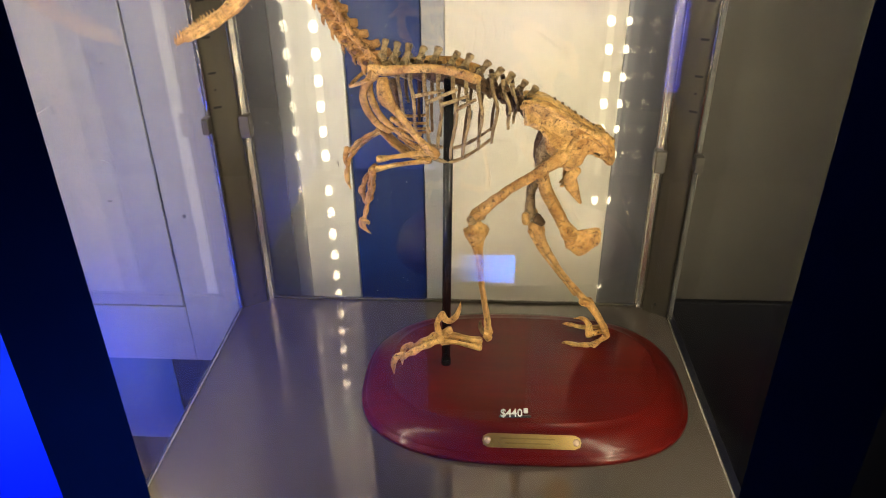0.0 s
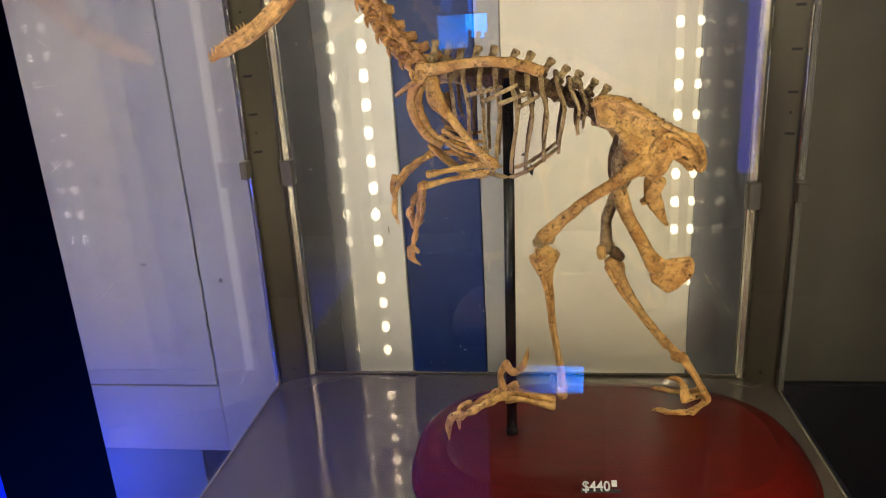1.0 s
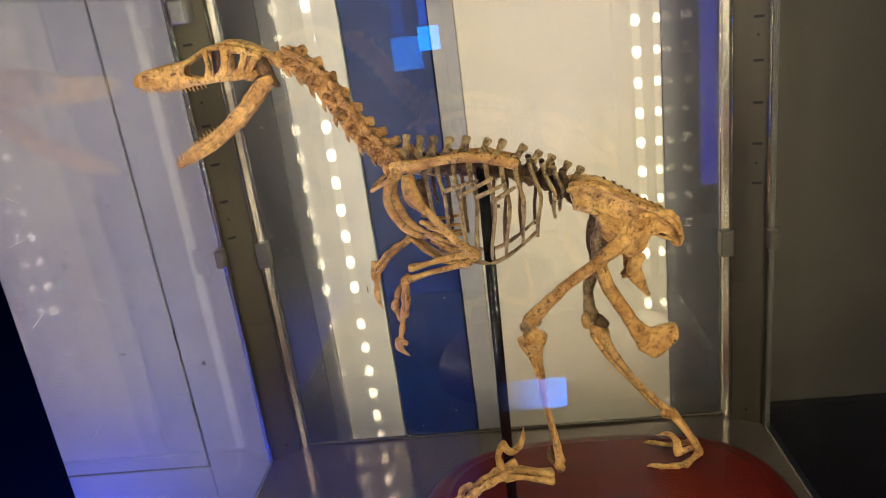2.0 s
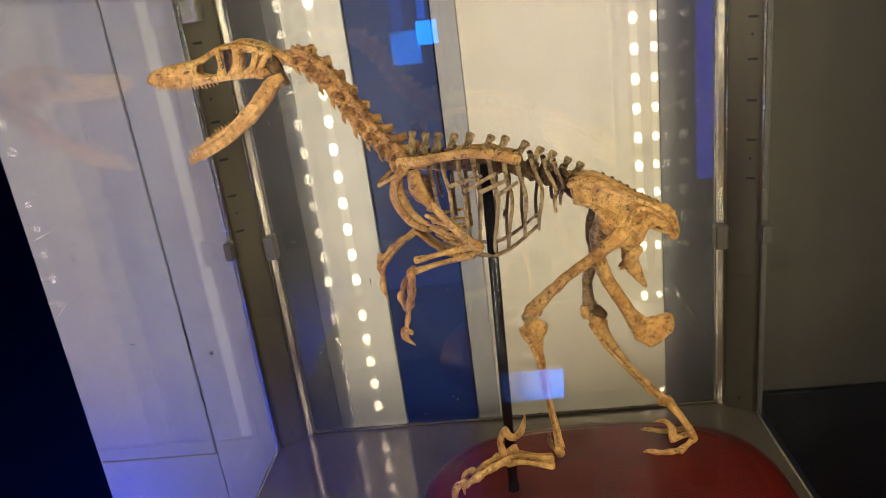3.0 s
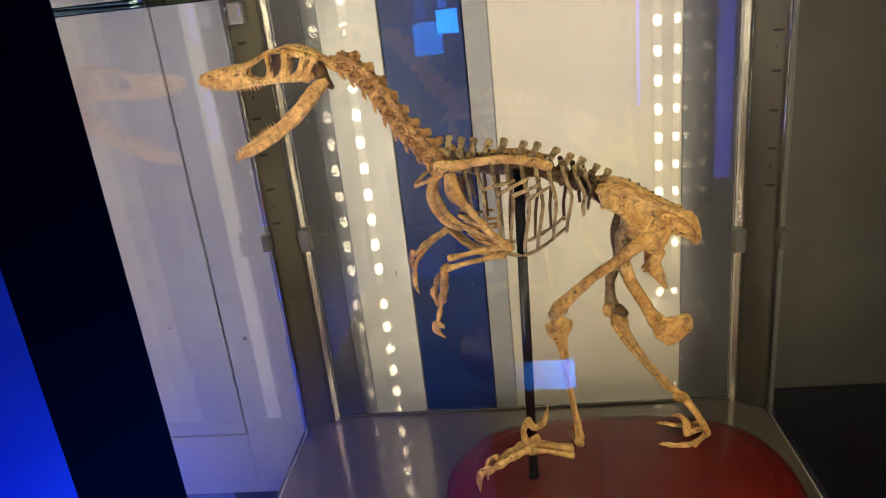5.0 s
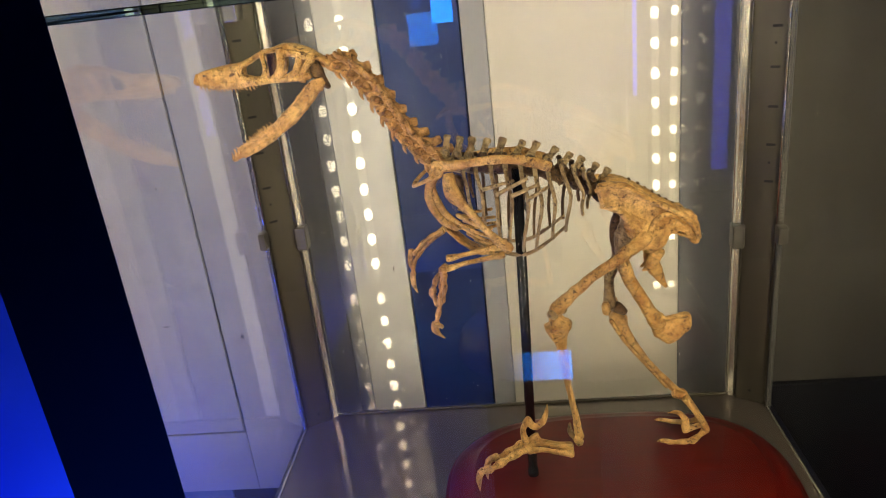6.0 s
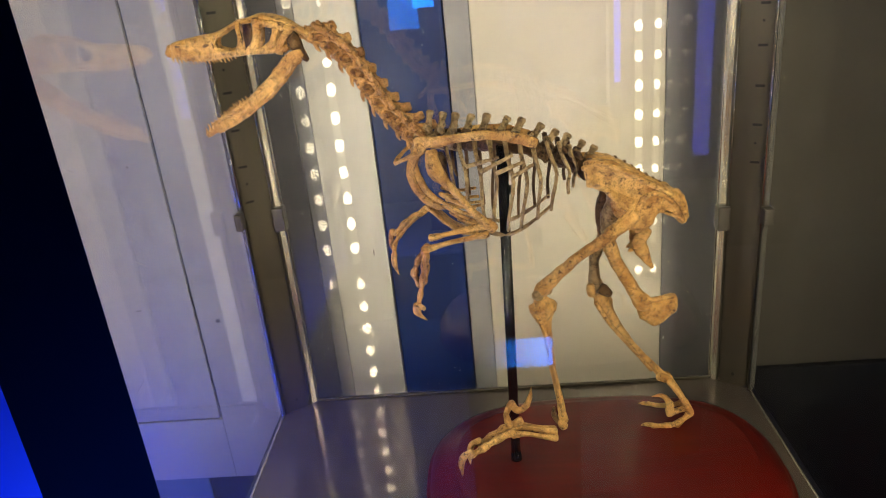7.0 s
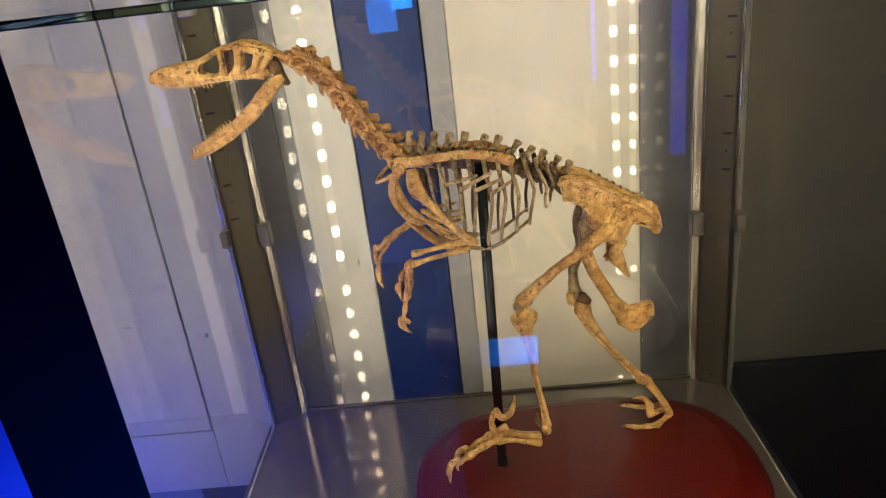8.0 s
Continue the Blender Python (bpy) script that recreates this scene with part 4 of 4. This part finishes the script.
for y, rows, radii in ((0.830, ((-0.0670, 0.8320, 1.2380), (-0.0710, 0.8320, 1.2190), (-0.0740, 0.8320, 1.2000), (-0.0790, 0.8320, 1.1800), (-0.0830, 0.8320, 1.1660)), (0.0048, 0.0036, 0.0040, 0.0034, 0.0042)),
                       (0.836, ((-0.0650, 0.8320, 1.2390), (-0.0780, 0.8320, 1.2220), (-0.0840, 0.8320, 1.2060), (-0.0800, 0.8320, 1.1890)), (0.0046, 0.0038, 0.0044, 0.0030)),
                       (0.826, ((-0.0660, 0.8320, 1.2320), (-0.0670, 0.8320, 1.2160), (-0.0710, 0.8320, 1.1970)), (0.0036, 0.0030, 0.0026))):
    bm = bmesh.new()
    phalanges(bm, [at_y(p, y) for p in rows], [r * 1.12 for r in radii])
    part("finger", bm, BONE_BROWN, dino, smooth=True)
for y, rows in ((0.828, ((-0.0840, 0.8320, 1.1680), (-0.0820, 0.8320, 1.1560), (-0.0740, 0.8320, 1.1480))), (0.834, ((-0.0860, 0.8320, 1.1660), (-0.0870, 0.8320, 1.1560), (-0.0810, 0.8320, 1.1480))), (0.824, ((-0.0810, 0.8320, 1.1690), (-0.0760, 0.8320, 1.1660), (-0.0760, 0.8320, 1.1630)))):
    bone("finger_claw", [at_y(p, y) for p in rows], (0.0042, 0.0032, 0.0008), dino, flat=0.6)

# far arm
far = 0.912
# Far upper arm in the dark copy, its shade held in the colour
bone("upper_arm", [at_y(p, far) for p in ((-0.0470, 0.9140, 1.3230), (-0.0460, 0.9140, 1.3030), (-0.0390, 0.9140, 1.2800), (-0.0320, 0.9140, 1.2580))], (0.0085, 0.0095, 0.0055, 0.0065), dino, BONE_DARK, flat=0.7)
bone("forearm_bone", [at_y(p, far + 0.004) for p in ((-0.0330, 0.9140, 1.2570), (-0.0490, 0.9140, 1.2570), (-0.0680, 0.9140, 1.2570))], (0.005, 0.0036, 0.0045), dino)
bm = bmesh.new()
phalanges(bm, [at_y(p, far + 0.006) for p in ((-0.0670, 0.9140, 1.2570), (-0.0860, 0.9140, 1.2480), (-0.1000, 0.9140, 1.2380), (-0.1120, 0.9140, 1.2250))], [r * 1.1 for r in (0.0044, 0.0034, 0.0036, 0.0042)])
part("finger", bm, BONE, dino, smooth=True)
bm = bmesh.new()
phalanges(bm, [at_y(p, far + 0.002) for p in ((-0.0710, 0.9140, 1.2540), (-0.0900, 0.9140, 1.2410), (-0.1060, 0.9140, 1.2250), (-0.1140, 0.9140, 1.2130), (-0.1160, 0.9140, 1.1960))], [r * 1.1 for r in (0.0036, 0.0030, 0.0032, 0.0036, 0.0036)])
part("finger", bm, BONE, dino, smooth=True)
bone("finger_claw", [at_y(p, far + 0.002) for p in ((-0.1160, 0.9140, 1.1990), (-0.1170, 0.9140, 1.1850), (-0.1130, 0.9140, 1.1710))], (0.0044, 0.0036, 0.0008), dino, flat=0.6)
bone("finger_claw", [at_y(p, far + 0.006) for p in ((-0.1150, 0.9140, 1.2300), (-0.1190, 0.9140, 1.2140), (-0.1170, 0.9140, 1.2020))], (0.0046, 0.0036, 0.0010), dino, flat=0.6)

# hips
HIP_EDGE = ((0.1135, 1.3200), (0.1180, 1.3240), (0.1310, 1.3250), (0.1460, 1.3215), (0.1630, 1.3110), (0.1780, 1.3005), (0.1940, 1.2915), (0.2100, 1.2835), (0.2190, 1.2815), (0.2260, 1.2710), (0.2298, 1.2570), (0.2290, 1.2430),
            (0.2235, 1.2405), (0.2150, 1.2480), (0.2040, 1.2545), (0.1950, 1.2545), (0.1910, 1.2450), (0.1830, 1.2380), (0.1710, 1.2365), (0.1620, 1.2480), (0.1560, 1.2610), (0.1460, 1.2685), (0.1415, 1.2780), (0.1350, 1.2880), (0.1240, 1.2930), (0.1170, 1.2945), (0.1160, 1.3050))
for s in (-1, 1):
    y = YM + s * 0.030
    sink = 0.0 if s < 0 else 0.010
    bm = bmesh.new()
    plate(bm, [(x, z - sink) for x, z in HIP_EDGE], lambda x: y + s * (0.004 - 0.10 * max(0.0, x - 0.155)), 0.0046, edge=0.0016, dome=0.0055)
    part("hip_blade", bm, BONE, dino, smooth=True)
    rim = ((0.1130, 0.8360, 1.3160), (0.1290, 0.8360, 1.3210), (0.1460, 0.8360, 1.3160), (0.1640, 0.8360, 1.3060), (0.1850, 0.8360, 1.2930), (0.2050, 0.8360, 1.2810), (0.2200, 0.8360, 1.2680), (0.2260, 0.8360, 1.2520))
    bone("hip_rim", [(p[0], y + s * 0.0065, p[2] - sink) for p in rim], (0.0032, 0.0036, 0.0034, 0.0036, 0.0034, 0.0036, 0.0040, 0.0034), dino, rough=0.28, seg=8)
    bone("hip_ridge", [(p[0], y + s * 0.006, p[2] - sink) for p in ((0.1700, 0.8360, 1.2540), (0.1740, 0.8360, 1.2670), (0.1820, 0.8360, 1.2790), (0.1950, 0.8360, 1.2810), (0.2110, 0.8360, 1.2690))], (0.0052, 0.0044, 0.0036, 0.0032, 0.0026), dino, rough=0.25, seg=8)
    bone("hip_socket", [at_y(p, y) for p in ((0.1600, 0.8360, 1.2840), (0.1590, 0.8360, 1.2660), (0.1680, 0.8360, 1.2460))], (0.016, 0.016, 0.0115), dino, flat=0.40)
    # Far peduncle in the dark copy for the shade behind the hip
    bone("hip_peduncle", [at_y(p, y + s * -0.012) for p in ((0.1530, 0.8700, 1.2740), (0.1470, 0.8700, 1.2580), (0.1430, 0.8700, 1.2390), (0.1440, 0.8700, 1.2200))], (0.0125, 0.0125, 0.0105, 0.0085), dino, BONE_DARK if s > 0 else BONE_GREY, flat=0.8)
    bone("seat_bone", [at_y(p, YM + s * e) for p, e in (((0.1840, 0.8680, 1.2320), 0.022), ((0.1800, 0.8680, 1.2160), 0.012), ((0.1840, 0.8680, 1.2010), 0.006), ((0.1970, 0.8680, 1.1770), 0.003))], (0.0090, 0.0090, 0.0095, 0.0022), dino, flat=0.35)
    bone("seat_flange", [at_y(p, YM + s * 0.006) for p in ((0.1820, 0.8680, 1.2080), (0.1750, 0.8680, 1.2050), (0.1690, 0.8680, 1.2020))], (0.0060, 0.0045, 0.0016), dino, flat=0.5)
bone("sacrum", [at_y(p, YM) for p in ((0.1240, 0.8720, 1.3160), (0.1460, 0.8720, 1.3140), (0.1650, 0.8720, 1.3040), (0.1860, 0.8720, 1.2900), (0.2100, 0.8720, 1.2750), (0.2300, 0.8720, 1.2620))], (0.0066, 0.0062, 0.0052, 0.0050, 0.0048, 0.0044), dino, flat=1.9)
for p in ((0.1540, 0.8720, 1.3170), (0.1640, 0.8720, 1.3110), (0.1720, 0.8720, 1.3050), (0.1800, 0.8720, 1.3000), (0.1880, 0.8720, 1.2940), (0.1960, 0.8720, 1.2890), (0.2030, 0.8720, 1.2840), (0.2120, 0.8720, 1.2780), (0.2210, 0.8720, 1.2730)):
    bone("sacral_knob", [(p[0], YM, p[2] - 0.006), (p[0] + 0.0008, YM, p[2] - 0.0008)], (0.0030, 0.0024), dino, BONE_DARK, flat=1.6, seg=7)

# pubis with its boot
bm = bmesh.new()
for s in (-1, 1):
    limb(bm, [at_y(p, YM + s * e) for p, e in (((0.1440, 0.8700, 1.2200), 0.022), ((0.1530, 0.8700, 1.1900), 0.014), ((0.1650, 0.8700, 1.1680), 0.009), ((0.1770, 0.8700, 1.1450), 0.006), ((0.1870, 0.8700, 1.1290), 0.005))], (0.0080, 0.0076, 0.0074, 0.0080, 0.0110), flat=0.75)
plate(bm, ((0.1830, 1.1260), (0.1815, 1.1130), (0.1900, 1.1040), (0.2010, 1.0965), (0.2105, 1.1000), (0.2200, 1.1095), (0.2280, 1.1170), (0.2290, 1.1310), (0.2240, 1.1385), (0.2140, 1.1370), (0.2030, 1.1330), (0.1930, 1.1330)), YM, 0.0062, edge=0.0020, dome=0.0055)
limb(bm, [(x, YM - 0.0045, z) for x, z in ((0.1850, 1.1420), (0.1960, 1.1340), (0.2100, 1.1360), (0.2250, 1.1360))], (0.0040, 0.0034, 0.0030, 0.0026), seg=8, rough=0.3)
part("pubis", bm, BONE, dino, smooth=True)

# near leg, striding forward
NL = 0.824
bone("thigh_bone", [at_y(p, y) for p, y in (((0.1670, 0.8200, 1.2560), 0.838), ((0.1540, 0.8200, 1.2480), 0.832), ((0.1320, 0.8200, 1.2340), 0.826), ((0.1040, 0.8200, 1.2170), NL), ((0.0740, 0.8200, 1.1900), NL), ((0.0610, 0.8200, 1.1790), NL))], (0.0110, 0.0098, 0.0072, 0.0068, 0.0082, 0.0105), dino, steps=5)
bone("shin_bone", [at_y(p, NL) for p in ((0.0610, 0.8200, 1.1630), (0.0620, 0.8200, 1.1590), (0.0620, 0.8200, 1.1510), (0.0640, 0.8200, 1.1370), (0.0670, 0.8200, 1.1110), (0.0710, 0.8200, 1.0720), (0.0780, 0.8200, 1.0250), (0.0810, 0.8200, 0.9980))], (0.0125, 0.0190, 0.0165, 0.0088, 0.0056, 0.0044, 0.0050, 0.0068), dino, flat=0.8)
bone("calf_splint", [at_y(p, NL - 0.007) for p in ((0.0550, 0.8200, 1.1530), (0.0620, 0.8200, 1.1280), (0.0680, 0.8200, 1.0990), (0.0760, 0.8200, 1.0500), (0.0800, 0.8200, 1.0100))], (0.0050, 0.0030, 0.0022, 0.0018, 0.0024), dino, BONE)
bone("ankle_bone", [at_y(p, NL) for p in ((0.0780, 0.8200, 0.9990), (0.0810, 0.8200, 0.9890))], (0.0062, 0.0062), dino)
for dy, dz in ((-0.008, 0.0), (0.0, 0.003), (0.008, 0.001)):
    bone("foot_bone", [(p[0], NL + dy - 0.006, p[2] + dz) for p in ((0.0700, 0.8200, 0.9830), (0.0540, 0.8200, 0.9860), (0.0330, 0.8200, 0.9910), (0.0180, 0.8200, 0.9900))], (0.0054, 0.0038, 0.0036, 0.0050), dino)
bone("foot_spur", [at_y(p, NL) for p in ((0.0770, 0.8200, 0.9950), (0.0700, 0.8200, 1.0060), (0.0700, 0.8200, 1.0180))], (0.0046, 0.0036, 0.0020), dino, BONE_DARK)
for dy, dx in ((-0.012, 0.0), (0.006, 0.010)):
    rows = ((0.0180, 0.8020, 1.0010), (0.0070, 0.8020, 1.0000), (-0.0020, 0.8020, 0.9940), (-0.0110, 0.8020, 0.9910), (-0.0190, 0.8020, 0.9860), (-0.0280, 0.8020, 0.9820), (-0.0360, 0.8020, 0.9780))
    bm = bmesh.new()
    phalanges(bm, [(p[0] + dx, NL - 0.010 + dy - 0.002 * i, p[2] + dx * 0.3) for i, p in enumerate(rows)][::2], (0.0062, 0.0060, 0.0056, 0.0052))
    part("toe", bm, BONE, dino, smooth=True)
    rows = ((-0.0340, 0.7960, 0.9840), (-0.0440, 0.7960, 0.9790), (-0.0480, 0.7960, 0.9660), (-0.0480, 0.7960, 0.9500))
    bone("toe_claw", [(p[0] + dx, NL - 0.024 + dy, p[2] + dx * 0.3) for p in rows], (0.0056, 0.0052, 0.0042, 0.0008), dino, flat=0.6)
bone("toe", [at_y(p, NL - 0.012) for p in ((0.0140, 0.8080, 1.0040), (0.0110, 0.8080, 1.0160), (0.0130, 0.8080, 1.0270), (0.0190, 0.8080, 1.0350))], (0.0052, 0.0046, 0.0042, 0.0056), dino)
bone("sickle_claw", [at_y(p, NL - 0.012) for p in ((0.0180, 0.8080, 1.0350), (0.0250, 0.8080, 1.0250), (0.0350, 0.8080, 1.0300), (0.0410, 0.8080, 1.0430), (0.0430, 0.8080, 1.0560))], (0.0056, 0.0056, 0.0048, 0.0032, 0.0006), dino, flat=0.55)

# far leg, planted behind
FL = 0.915
bone("thigh_bone", [at_y(p, y) for p, y in (((0.1550, 0.9130, 1.2270), 0.905), ((0.1460, 0.9130, 1.2030), 0.910), ((0.1360, 0.9130, 1.1730), FL), ((0.1350, 0.9130, 1.1500), FL), ((0.1360, 0.9130, 1.1350), FL))], (0.0105, 0.0085, 0.0074, 0.0078, 0.0105), dino, BONE_GREY)
bone("knee_knob", [at_y(p, FL - 0.004) for p in ((0.1450, 0.9130, 1.1330), (0.1520, 0.9130, 1.1260))], (0.0085, 0.0075), dino, BONE_DARK)
bone("shin_bone", [at_y(p, FL - 0.002) for p in ((0.1400, 0.9130, 1.1200), (0.1450, 0.9130, 1.1130), (0.1560, 0.9130, 1.0920), (0.1740, 0.9130, 1.0620), (0.1930, 0.9130, 1.0350), (0.2160, 0.9130, 1.0060), (0.2250, 0.9130, 0.9960))], (0.0085, 0.0125, 0.0075, 0.0052, 0.0046, 0.0058, 0.0066), dino, flat=0.8)
bone("calf_splint", [at_y(p, FL - 0.009) for p in ((0.1360, 0.9130, 1.1150), (0.1530, 0.9130, 1.0830), (0.1790, 0.9130, 1.0470), (0.2070, 0.9130, 1.0100))], (0.0036, 0.0026, 0.0020, 0.0024), dino)
bone("ankle_bone", [at_y(p, FL - 0.006) for p in ((0.2190, 0.9130, 0.9980), (0.2290, 0.9130, 0.9930))], (0.0072, 0.0066), dino)
for dy in (-0.009, 0.0, 0.009):
    bone("foot_bone", [at_y(p, FL + dy - 0.004) for p in ((0.2310, 0.9130, 0.9930), (0.2410, 0.9130, 0.9770), (0.2510, 0.9130, 0.9590), (0.2590, 0.9130, 0.9430))], (0.0058, 0.0046, 0.0046, 0.0056), dino)
TOES = ((0.2600, 0.9130, 0.9410), (0.2520, 0.9130, 0.9310), (0.2430, 0.9130, 0.9240), (0.2310, 0.9130, 0.9220), (0.2180, 0.9130, 0.9200), (0.2080, 0.9130, 0.9230))
bm = bmesh.new()
phalanges(bm, [at_y(p, FL - 0.012) for p in (TOES[0], TOES[2], TOES[3], TOES[5])], (0.0056, 0.0054, 0.0050, 0.0044))
part("toe", bm, BONE, dino, smooth=True)
bone("toe_claw", [at_y(p, FL - 0.012) for p in ((0.2090, 0.9130, 0.9240), (0.2000, 0.9130, 0.9260), (0.1940, 0.9130, 0.9250))], (0.0042, 0.0032, 0.0008), dino, flat=0.7)
bone("toe", [at_y(p, FL + 0.016) for p in ((0.2590, 0.9130, 0.9420), (0.2500, 0.9130, 0.9370), (0.2350, 0.9130, 0.9350), (0.2210, 0.9130, 0.9360), (0.2090, 0.9130, 0.9400))], (0.0048, 0.0042, 0.0042, 0.0036, 0.0032), dino, steps=3)
bone("toe_claw", [at_y(p, FL + 0.016) for p in ((0.2090, 0.9130, 0.9390), (0.2020, 0.9130, 0.9410), (0.1960, 0.9130, 0.9410))], (0.0034, 0.0026, 0.0007), dino)
bone("toe", [at_y(p, FL - 0.002) for p in ((0.2570, 0.9130, 0.9420), (0.2470, 0.9130, 0.9390), (0.2360, 0.9130, 0.9370))], (0.0048, 0.0046, 0.0056), dino)
bone("sickle_claw", [at_y(p, FL - 0.004) for p in ((0.2350, 0.9130, 0.9350), (0.2340, 0.9130, 0.9500), (0.2290, 0.9130, 0.9610), (0.2200, 0.9130, 0.9660), (0.2100, 0.9130, 0.9650))], (0.0066, 0.0060, 0.0046, 0.0032, 0.0007), dino, flat=0.55)

for p, q, y in (((0.0550, 0.8200, 1.1770), (0.0580, 0.8200, 1.1730), 0.818), ((0.0660, 0.8200, 1.1780), (0.0700, 0.8200, 1.1750), 0.828)):
    bone("knee_lobe", [at_y(p, y), at_y(q, y)], (0.0066, 0.0058), dino, BONE_GREY)
for p, q, y in (((0.1290, 0.9130, 1.1400), (0.1300, 0.9130, 1.1300), FL - 0.012), ((0.1410, 0.9130, 1.1380), (0.1430, 0.9130, 1.1300), FL + 0.008)):
    bone("knee_lobe", [at_y(p, y), at_y(q, y)], (0.0066, 0.0060), dino, BONE)
